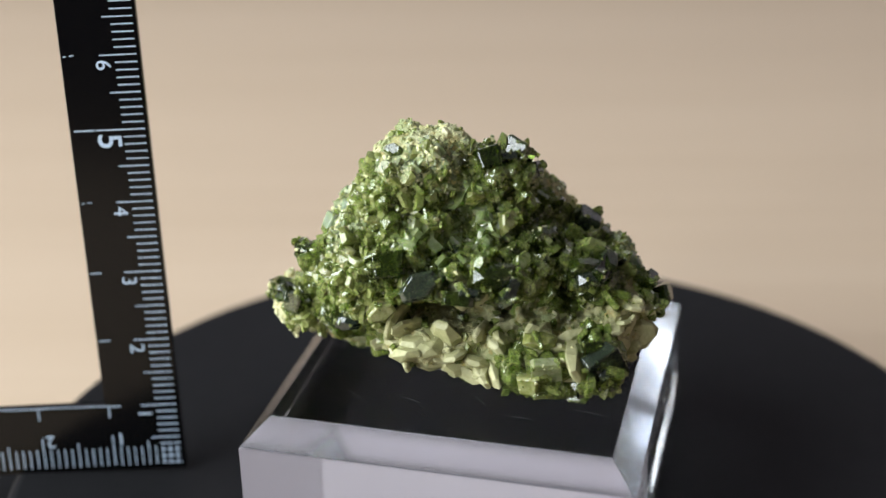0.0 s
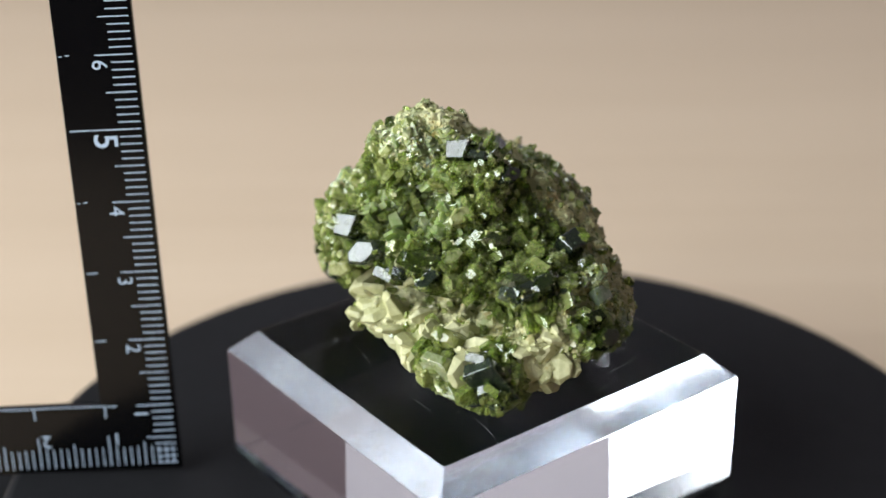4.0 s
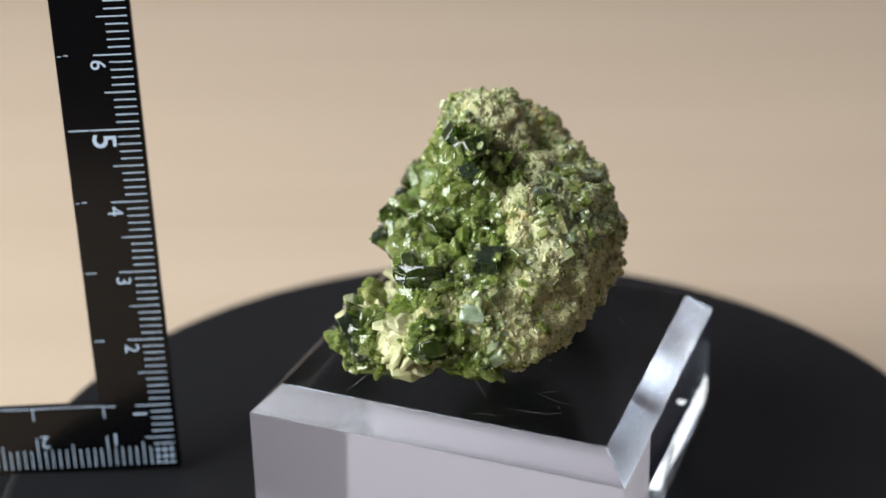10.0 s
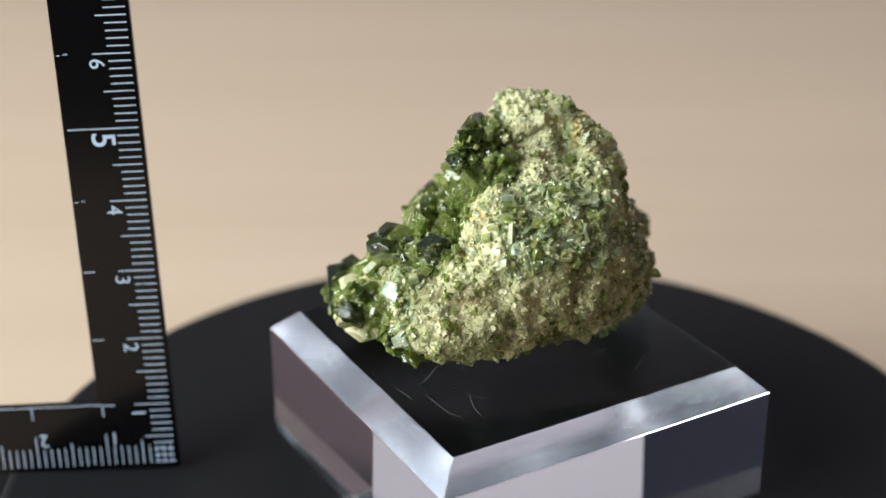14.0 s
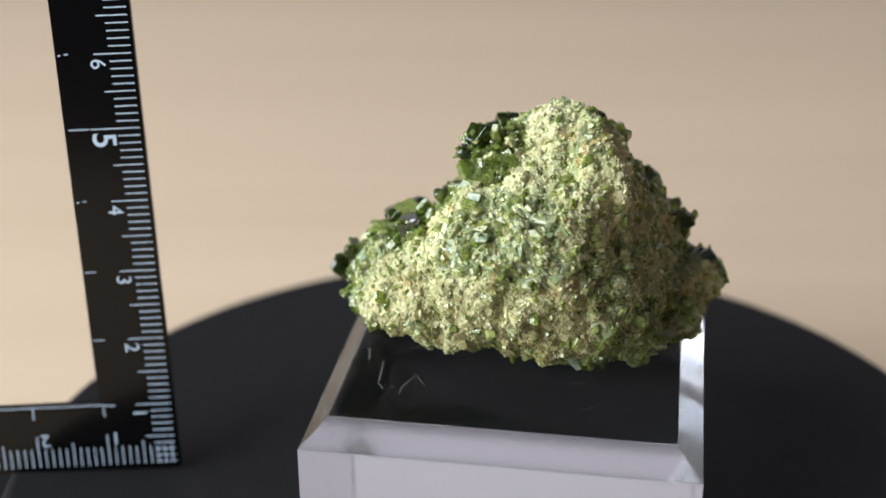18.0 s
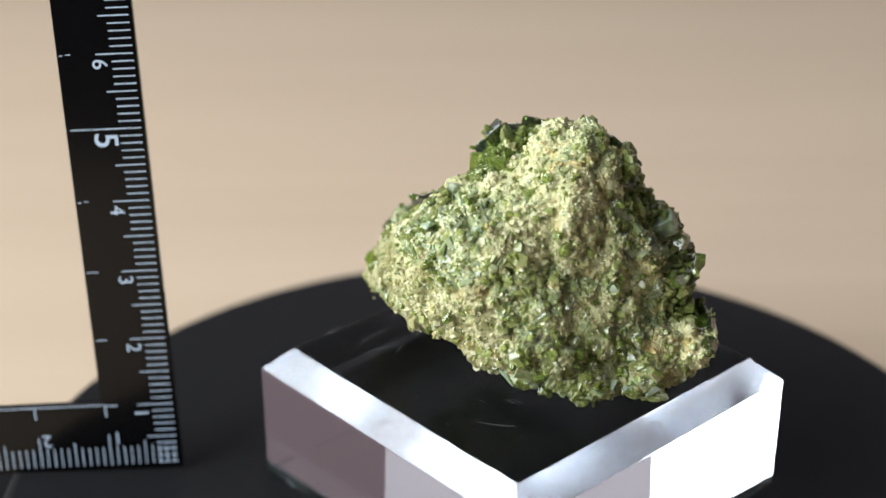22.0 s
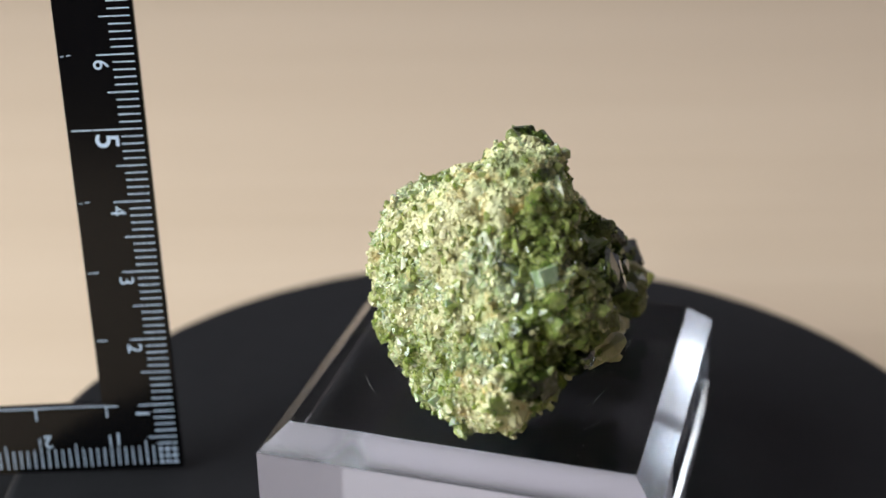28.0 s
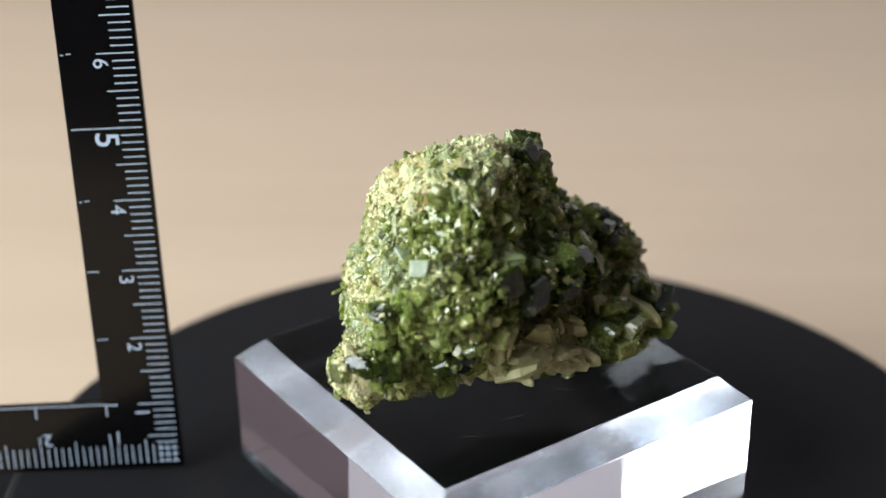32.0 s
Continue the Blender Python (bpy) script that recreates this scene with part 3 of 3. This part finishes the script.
def set_piece(name, me, p, n, s, spin, stretch=(1, 1, 1)):
    q = Vector(n).to_track_quat("Z", "Y").to_matrix().to_4x4()
    ob = new(name, me)
    ob.parent = specimen
    PIECES.append(ob)
    ob.matrix_basis = Matrix.Translation(Vector((np.array(p) - ORIGIN) * MILLI)) @ q @ Matrix.Rotation(radians(spin), 4, "Z") @ Matrix.Diagonal((s * stretch[0], s * stretch[1], s * stretch[2], 1))
    return ob


GEM_MAT = {"dark": BOTTLE, "smoke": SMOKE, "lime": LIME, "olive": OLIVE_GEM, "pale": PALE_GEM, "mint": MINT_GEM}
GEM_MESH = {}
GEMS = []
PRISM_LONG = (1.9, 2.0, 1.3, 1.3, 1.6, 1.7)


def gem(kind, x, y, z, wide, tall, shape, spin, axis):
    """One of the large crystals: place, half width and height in millimetres, and the way it points."""
    if kind in ("mint", "olive") and x > -8:
        shape, tall, wide = 6 + shape, min(tall, wide), 0.62 * max(tall, wide)
    if (kind, shape) not in GEM_MESH:
        me = bm_mesh("crystal", hull_mesh((PRISMS + SHARDS)[shape], 0.025), GEM_MAT[kind])
        me.transform(Matrix.Scale(MILLI, 4))
        GEM_MESH[kind, shape] = me
    if kind in ("olive", "lime"):
        wide, tall = 0.72 * wide, 0.85 * tall
    a = np.array(axis, float)
    a /= np.linalg.norm(a)
    # seated on the skin of the rock
    at = np.array([(x, y, z)], float)
    x, y, z = (at - gradient(at) * np.maximum(field(at) - (1.0 if kind in ("dark", "smoke") else 0.3), 0)[:, None])[0]
    GEMS.append((x, y, z, wide))
    k = tall / PRISM_LONG[shape] / wide if shape < 6 else 1.0
    set_piece("crystal", GEM_MESH[kind, shape], np.array((x, y, z)) - a * (0.72 * tall if shape < 6 else 0.2 * tall), a, wide, spin, (1, 1, k))


gem("smoke", -7.9, -13.7, 36.2, 2.4, 2.1, 0, 10, (-0.7, -0.4, 0.6))
gem("smoke", -16.6, 6.5, 37.1, 3.3, 2.9, 2, 30, (-0.9, -0.2, 0.4))
gem("pale", -17.1, -9.4, 27.8, 2.4, 4.0, 1, 20, (-0.4, 0.0, 0.9))
gem("smoke", -15.1, -15.8, 28.7, 2.9, 3.9, 4, 60, (-0.5, 0.2, 0.8))
gem("smoke", -4.8, -2.2, 50.1, 1.6, 1.8, 1, 0, (-0.6, -0.4, 0.7))
gem("lime", -9.5, 5.0, 49.1, 1.7, 1.4, 4, 40, (-0.8, -0.2, 0.6))
gem("olive", -13.0, 13.3, 43.7, 1.7, 1.8, 0, 0, (-0.7, 0.1, 0.7))
gem("dark", -16.3, 12.4, 39.2, 1.3, 3.5, 1, 0, (-0.4, -0.0, 0.9))
gem("smoke", -15.4, 16.7, 30.0, 2.0, 2.2, 0, 0, (-0.9, 0.3, -0.2))
gem("dark", -11.9, 24.7, 30.4, 2.5, 2.7, 3, 0, (-0.8, 0.5, 0.3))
gem("smoke", -14.6, -4.6, 36.6, 2.2, 2.1, 4, 50, (-0.6, -0.5, 0.6))
gem("dark", -0.7, -22.2, 30.7, 1.8, 1.9, 5, 0, (-0.1, -0.9, 0.4))
gem("olive", -17.9, 11.3, 33.1, 3.1, 2.1, 2, 20, (-0.9, -0.4, 0.1))
gem("smoke", -16.4, 0.3, 36.5, 1.7, 2.3, 1, 0, (-0.7, -0.1, 0.7))
gem("smoke", 3.1, -11.5, 39.3, 2.5, 2.4, 3, 0, (-0.0, -0.4, 0.9))
gem("lime", -15.3, 2.7, 38.8, 2.1, 1.7, 2, 70, (-0.9, -0.2, 0.5))
gem("olive", -9.0, 0.9, 46.5, 1.8, 1.7, 0, 0, (-0.6, -0.3, 0.7))
gem("lime", -12.4, 6.2, 44.4, 1.8, 1.8, 5, 0, (-0.7, 0.1, 0.7))
gem("olive", -15.3, 19.1, 37.1, 1.8, 1.8, 0, 0, (-0.7, 0.5, 0.5))
gem("dark", -14.4, -2.6, 38.5, 3.2, 2.4, 0, 0, (-0.7, -0.4, 0.6))
gem("smoke", -1.9, -5.2, 47.7, 2.0, 1.8, 2, 0, (0.1, -0.8, 0.6))
gem("dark", -16.3, 10.5, 39.3, 3.0, 3.2, 3, 0, (-0.9, -0.1, 0.5))
gem("dark", -6.7, -14.5, 36.4, 2.3, 2.8, 1, 10, (-0.2, -0.4, 0.9))
gem("dark", -1.0, -20.1, 33.2, 2.1, 2.3, 4, 0, (0.0, -0.6, 0.8))
gem("lime", -6.3, -1.5, 48.6, 2.4, 2.1, 5, 0, (-0.5, -0.5, 0.7))
gem("olive", -8.4, -3.2, 43.3, 2.9, 1.9, 2, 30, (-0.4, -0.6, 0.7))
gem("smoke", -5.9, -14.6, 36.6, 3.1, 2.8, 4, 20, (-0.3, -0.6, 0.7))
gem("dark", -13.9, -16.7, 29.0, 2.6, 2.6, 0, 0, (-0.5, -0.6, 0.6))
gem("mint", 2.8, -17.7, 34.3, 3.0, 2.7, 3, 0, (0.2, -0.8, 0.6))
gem("lime", -11.2, -5.4, 39.4, 2.5, 1.8, 2, 30, (-0.4, -0.5, 0.7))
gem("dark", -4.5, -14.9, 37.0, 2.8, 3.6, 0, 40, (-0.3, -0.7, 0.7))
gem("dark", -0.3, -22.0, 31.1, 2.4, 2.4, 2, 0, (0.1, -0.9, 0.5))
gem("mint", 12.1, -4.3, 40.4, 2.1, 2.4, 3, 0, (0.6, -0.5, 0.6))
gem("lime", -2.9, -3.3, 50.1, 2.0, 2.5, 4, 0, (-0.1, -0.7, 0.7))
gem("dark", 0.5, -7.9, 42.3, 1.1, 2.4, 1, 0, (-0.1, -0.8, 0.6))
gem("lime", 8.5, 3.4, 45.3, 1.9, 2.9, 4, 20, (0.1, -0.2, 1.0))
gem("olive", 8.4, -2.0, 44.1, 1.8, 2.4, 2, 0, (0.4, -0.3, 0.9))
gem("lime", 8.4, -3.8, 43.1, 2.1, 1.8, 2, 0, (0.4, -0.4, 0.8))
gem("olive", 9.8, 3.5, 44.8, 2.1, 3.1, 4, 40, (0.3, 0.3, 0.9))
gem("olive", 11.3, -0.8, 43.2, 2.4, 1.8, 2, 0, (0.6, -0.4, 0.7))
gem("mint", 13.9, 4.7, 40.2, 2.1, 2.4, 1, 0, (0.7, 0.2, 0.6))
gem("mint", 14.6, 2.3, 39.4, 1.8, 1.5, 2, 0, (0.9, 0.0, 0.4))
gem("dark", -9.1, 24.6, 36.7, 1.8, 2.2, 1, 0, (-0.1, 0.9, 0.4))
gem("dark", -1.7, -3.2, 50.2, 2.5, 2.5, 3, 0, (0.5, -0.5, 0.7))
gem("dark", -9.3, 24.3, 37.1, 2.1, 2.4, 0, 0, (-0.3, 0.8, 0.5))
gem("dark", -9.3, 27.7, 31.5, 2.1, 2.1, 2, 0, (-0.5, 0.8, 0.4))
gem("dark", -7.7, 29.5, 29.7, 1.9, 1.9, 3, 0, (-0.3, 0.9, 0.2))
gem("lime", 7.4, -2.9, 44.2, 2.0, 2.2, 4, 0, (0.4, -0.2, 0.9))
gem("mint", 12.6, -0.7, 42.3, 1.4, 1.6, 1, 0, (0.7, -0.1, 0.7))
gem("lime", 11.9, 2.2, 43.4, 2.4, 2.2, 4, 0, (0.6, 0.1, 0.8))
gem("dark", -16.8, 1.7, 35.7, 2.5, 3.6, 1, 0, (-0.9, 0.0, 0.3))
gem("dark", -8.1, 11.7, 51.3, 1.6, 1.9, 2, 0, (-0.7, 0.2, 0.7))
gem("olive", -14.9, 16.3, 40.1, 2.0, 1.9, 0, 0, (-0.7, 0.4, 0.6))
gem("olive", -17.6, -7.5, 25.4, 3.0, 3.1, 3, 0, (-1.0, 0.2, 0.0))
gem("mint", -10.8, 19.5, 42.0, 2.0, 2.2, 3, 0, (-0.5, 0.7, 0.5))
gem("dark", -7.0, -12.8, 37.3, 2.7, 2.7, 0, 0, (-0.3, -0.2, 0.9))
gem("dark", -14.6, -14.5, 29.9, 1.9, 3.6, 4, 0, (-0.8, -0.4, 0.5))
gem("olive", -15.0, -8.3, 30.3, 3.2, 3.2, 0, 0, (-0.8, -0.1, 0.5))
gem("lime", -15.5, 12.6, 40.3, 1.1, 2.3, 4, 40, (-0.8, -0.0, 0.7))
gem("dark", -16.4, 9.3, 38.7, 1.2, 1.6, 1, 0, (-0.9, -0.0, 0.5))
gem("olive", -15.4, 16.5, 39.0, 2.0, 1.7, 5, 0, (-0.7, 0.3, 0.6))
gem("dark", -14.6, 18.4, 30.0, 2.3, 1.9, 2, 0, (-0.9, 0.5, -0.1))
gem("dark", -10.4, 26.9, 31.0, 2.7, 2.0, 2, 0, (-0.6, 0.6, 0.5))
gem("dark", -6.2, -0.1, 50.5, 2.4, 2.4, 3, 0, (-0.7, -0.4, 0.6))
gem("dark", -6.0, -7.3, 40.8, 2.2, 2.2, 0, 0, (-0.4, -0.4, 0.8))


def clear_of_gems(P, share):
    """True where no large crystal stands."""
    ok = np.ones(len(P), bool)
    for x, y, z, wide in GEMS:
        ok &= ((P - np.array((x, y, z))) ** 2).sum(1) > (share * wide + 0.9) ** 2
    return ok


P, N = spots(42000)
K = kind_at(P)
size = np.minimum(rng.lognormal(-1.25, 0.5, len(P)), 0.66)
free = clear_of_gems(P, 0.35)


def take(*shares):
    """Picks by zone with a share for each."""
    r = rng.rand(len(P))
    sel = np.zeros(len(P), bool)
    for k, s in shares:
        sel |= (K == k) & (r < s)
    return sel


used = np.zeros(len(P), bool)
for name, protos, shares, tilt, grow, material, label in (
        ("pale_grain", GRAINS, (("crust", 0.30), ("shard", 0.1), ("tan", 0.2), ("granular", 0.07), ("blade", 0.1), ("druse", 0.01)), 0.8, 0.55, CRUST, "pale yellow crumbly grains"),
        ("tan_grain", GRAINS, (("tan", 0.28), ("crust", 0.07), ("granular", 0.14), ("shard", 0.09), ("blade", 0.08)), 0.8, 0.95, TAN, "brownish tan glassy grains"),
        ("mint_shard", SHARDS, (("shard", 0.38), ("crust", 0.04), ("granular", 0.18), ("tan", 0.03)), 0.8, 1.65, MINT, "pale mint-green glassy shards"),
        ("olive_grain", GRAINS, (("granular", 0.45), ("shard", 0.24), ("tan", 0.14), ("druse", 0.16), ("blade", 0.05), ("crust", 0.12)), 0.8, 1.2, OLIVE, "olive green translucent grains"),
        ("green_grain", PRISMS, (("druse", 0.45), ("granular", 0.2), ("tan", 0.03), ("shard", 0.05), ("blade", 0.03), ("crust", 0.02)), 0.7, 1.3, GREEN, "small glassy green crystals"),
        ("basin_bed", PRISMS, (("druse", 0.8),), 0.6, 2.0, BASIN, "milky pale green crystals in the basin"),
        ("flank_bed", PRISMS, (("druse", 0.8),), 0.6, 1.7, OLIVE, "yellowish green sparkling small crystals"),
        ("druse_bed", PRISMS, (("druse", 0.9),), 0.6, 2.4, GREEN, "bed of glassy green crystals")):
    sel = take(*shares) & ~used
    if name == "basin_bed":
        sel &= (((P - np.array((-12.0, 3.0, 42.0))) ** 2).sum(1) < 60) & (rng.rand(len(P)) < 0.6) & free
    if name == "flank_bed":
        sel &= (P[:, 1] > 8) & (rng.rand(len(P)) < 0.6) & free
    if name == "druse_bed":
        sel &= (rng.rand(len(P)) < 0.4) & free
    used |= sel
    strew(name, protos, P[sel], N[sel], size[sel] * grow, tilt, material, label)


SUGAR_P, SUGAR_N = spots(30000)
SUGAR_K = kind_at(SUGAR_P)
for name, kinds, material, label in (("pale_sugar", ("crust", "shard"), CRUST, "fine pale sugary grains"), ("tan_sugar", ("tan", "granular"), TAN, "fine tan sugary grains")):
    sel = np.isin(SUGAR_K, kinds)
    strew(name, GRAINS[:4], SUGAR_P[sel], SUGAR_N[sel], rng.uniform(0.10, 0.26, sel.sum()), 0.9, material, label)


def pieces(name, protos, materials, kinds, count, lo, hi, tilt, gap, sink, mates=0, low=21.0, slim=(0.75, 0.5, 0.8), stout=(1.3, 1.1, 1.5)):
    """Single crystals on the rock, each an object; no two closer than gap times their size."""
    meshes = [bm_mesh(name, hull_mesh(p, 0.025), mt) for mt in materials for p in protos]
    for me in meshes:
        me.transform(Matrix.Scale(MILLI, 4))
    P, N = spots(6000)
    ok = np.isin(kind_at(P), kinds) & clear_of_gems(P, 0.55)
    if name == "blade":
        ok &= field(P) > -1.8
    P, N = P[ok], N[ok]
    done = []
    for p, nn in zip(P, N):
        if len(done) >= count:
            break
        s = lo + (hi - lo) * rng.rand() ** 2.2
        if p[2] < low:
            continue
        if any((p - q) @ (p - q) < (gap * (s + t)) ** 2 for q, t in done):
            continue
        done.append((p, s))
        pick = rng.rand()
        if name == "crystal":
            pick = min(0.999, 0.55 + 0.45 * pick) if p[1] > 8 else 0.55 * pick if p[1] < -4 else pick
        me, way = meshes[int(pick * len(meshes))], nn + rng.normal(0, tilt, 3)
        way[2] = max(way[2], -0.2)
        set_piece(name, me, p + nn * sink * s, way, s, rng.uniform(0, 360), rng.uniform(slim, stout))
        for k in range(mates):
            off = rng.normal(0, 1, 3)
            off -= nn * (off @ nn)
            set_piece(name, me, p + nn * (sink - 0.2) * s + off * s * 0.75, way + rng.normal(0, 0.25, 3), s * rng.uniform(0.45, 0.75), rng.uniform(0, 360), rng.uniform(slim, stout))


pieces("crystal", PRISMS, (DRUSE, DRUSE, SMOKE, LIME, OLIVE_GEM), ("druse",), 150, 0.5, 1.3, 0.75, 0.45, -0.45, 1)
pieces("shard", SHARDS, (PALE_GEM, OLIVE_GEM, MINT_GEM), ("shard", "granular"), 70, 0.9, 1.9, 0.7, 0.58, -0.35)
pieces("blade", BLADES, (BLADE,), ("blade",), 80, 1.2, 2.4, 0.55, 0.36, -0.4, 0, 22.5, (0.85, 0.8, 0.85), (1.3, 1.2, 1.3))


def sprinkle(name, count, protos, lo, hi, material, label, kinds):
    """Tiny crystals grown on the outer faces of the large ones."""
    hosts = [o for o in PIECES if o.name.split(".")[0] in kinds]
    P, N = [], []
    centre = np.array((-2.0, 2.0, 30.0))
    while len(P) < count:
        o = hosts[rng.randint(len(hosts))]
        pl = o.data.polygons[rng.randint(len(o.data.polygons))]
        w = rng.dirichlet([1.0] * len(pl.vertices))
        co = sum((o.data.vertices[v].co * k for v, k in zip(pl.vertices, w)), Vector())
        p = np.array(o.matrix_basis @ co) * 1000 + ORIGIN
        n = np.array(o.matrix_basis.to_3x3() @ pl.normal)
        n /= np.linalg.norm(n) + 1e-9
        if n @ (p - centre) > 0 and p[2] > 21:
            P.append(p)
            N.append(n)
    strew(name, protos, np.array(P), np.array(N), lo + (hi - lo) * rng.rand(count) ** 2, 0.5, material, label)


sprinkle("small_crystal", 800, PRISMS, 0.15, 0.6, GREEN, "tiny glassy green crystals", ("crystal",))
sprinkle("pale_speck", 500, GRAINS, 0.10, 0.34, CRUST, "pale yellow specks", ("crystal", "blade", "shard"))
sprinkle("olive_speck", 700, GRAINS, 0.12, 0.42, OLIVE, "tiny olive crystals", ("crystal", "shard"))

# ---------------------------------------------------------------- ruler
RULER = new("l_square_ruler")
tagged(RULER, "black smoked plastic L-shaped centimetre ruler with white marks, upright", "ruler")
RULER.matrix_world = Matrix.Translation((-0.03898, 0.00118, 0.0002)) @ Matrix.Rotation(Vector((-0.11304, -0.03197, 0.01870)).length, 4, Vector((-0.11304, -0.03197, 0.01870)))
CM, THICK, ARM = 0.01, 0.0010, 0.0103
bm = bmesh.new()
outline = [(0, 0), (-7.0, 0), (-7.0, 1.03), (-1.04, 1.03), (-1.045, 12.0), (0, 12.0)]
fr = [bm.verts.new((x * CM, 0, z * CM)) for x, z in outline]
bk = [bm.verts.new((x * CM, THICK, z * CM)) for x, z in outline]
bm.faces.new(fr)
bm.faces.new(bk[::-1])
for i in range(6):
    j = (i + 1) % 6
    bm.faces.new((fr[i], fr[j], bk[j], bk[i]))
bmesh.ops.bevel(bm, geom=bm.edges[:], offset=0.00012, segments=1, affect="EDGES")
part("ruler_body", bm, SMOKED, RULER, "black smoked plastic L-shaped plate")


def bar(w, h):
    bm = bmesh.new()
    box(bm, -w / 2, w / 2, -0.00004, 0.0, -h / 2, h / 2)
    return bm_mesh("tick_mark", bm, INK)


def tick(me, x, z):
    ob = part("tick_mark", me, INK, RULER)
    ob.location = (x * CM, 0, z * CM)


T_W = 0.00016
FIVE, LONG, HALF, SHORT = bar(0.0065, T_W), bar(0.0049, T_W), bar(0.0040, T_W), bar(0.0029, T_W)
LONG_H, HALF_H, SHORT_H = bar(T_W, 0.0047), bar(T_W, 0.0036), bar(T_W, 0.0028)
for i in range(1, 120):
    me, w = (FIVE, 0.65) if i % 50 == 0 else (LONG, 0.49) if i % 10 == 0 else (HALF, 0.40) if i % 5 == 0 else (SHORT, 0.29)
    tick(me, -0.05 - w / 2, i / 10)
for i in range(1, 70):
    me, w = (LONG_H, 0.47) if i % 10 == 0 else (HALF_H, 0.36) if i % 5 == 0 else (SHORT_H, 0.28)
    tick(me, -i / 10, 0.08 + w / 2)
for z, w in ((2, 0.15), (3, 0.15), (4, 0.04), (6, 0.04)):
    tick(bar(w * CM, 0.00014), -1.01 + w / 2, z)
for z in (4, 6):
    tick(bar(0.0006, 0.00012), -0.90, z + 0.01)
tick(bar(0.0027, 0.00018), -0.855, 5)
for x in (-1, -2, -3, -4, -5, -6):
    tick(bar(0.00018, 0.0018), x, 0.92)
tick(bar(0.0600, 0.00014), -4.0, 1.012)
tick(bar(0.0018, 0.00016), -0.92, 1.0)


def numeral(text, x, z, turn, height):
    cu = bpy.data.curves.new("numeral", "FONT")
    cu.body, cu.size, cu.align_x, cu.align_y, cu.extrude = text, height / 0.70, "CENTER", "CENTER", 0.00003
    cu.offset = 0.00004 if height > 0.0025 else 0.0
    tmp = bpy.data.objects.new("tmp", cu)
    scene.collection.objects.link(tmp)
    me = bpy.data.meshes.new_from_object(tmp.evaluated_get(bpy.context.evaluated_depsgraph_get()))
    bpy.data.objects.remove(tmp)
    bpy.data.curves.remove(cu)
    me.materials.clear()
    me.materials.append(INK)
    ob = part("numeral", me, INK, RULER)
    ob.matrix_basis = Matrix.Translation((x * CM, -0.00003, z * CM)) @ Matrix.Rotation(radians(90), 4, "X") @ Matrix.Rotation(radians(turn), 4, "Z")


for i in range(1, 12):
    big = i % 5 == 0
    numeral(str(i), -0.545 if big else -0.505, i - 0.155 if big else i - 0.13, -90, 0.0031 if big else 0.0020)
for i in range(1, 7):
    numeral(str(i), -i + 0.12, 0.50, 180, 0.0019)


# ---------------------------------------------------------------- what turns
def spun(t):
    """The plate's angle at t seconds."""
    return -0.03147 - 0.16973 * (t - 8.0)


def turned(t):
    """The stand's pose at t seconds; it leans a little and so wobbles as it turns."""
    return Matrix.Rotation(spun(t), 4, "Z") @ Matrix.Rotation(-0.00648, 4, "X") @ Matrix.Rotation(-0.00356, 4, "Y")


def motions():
    times = [i * 0.5 for i in range(65)]
    walk(turn_disc, [(t, Matrix.Rotation(spun(t), 4, "Z") @ pose(0, 0, -0.00032)) for t in times])
    shift = Matrix.Translation(AXIS)
    walk(block, [(t, shift @ turned(t) @ pose(BX, BY, 0)) for t in times])
    walk(specimen, [(t, shift @ turned(t) @ pose(BX, BY, BH)) for t in times])


motions()
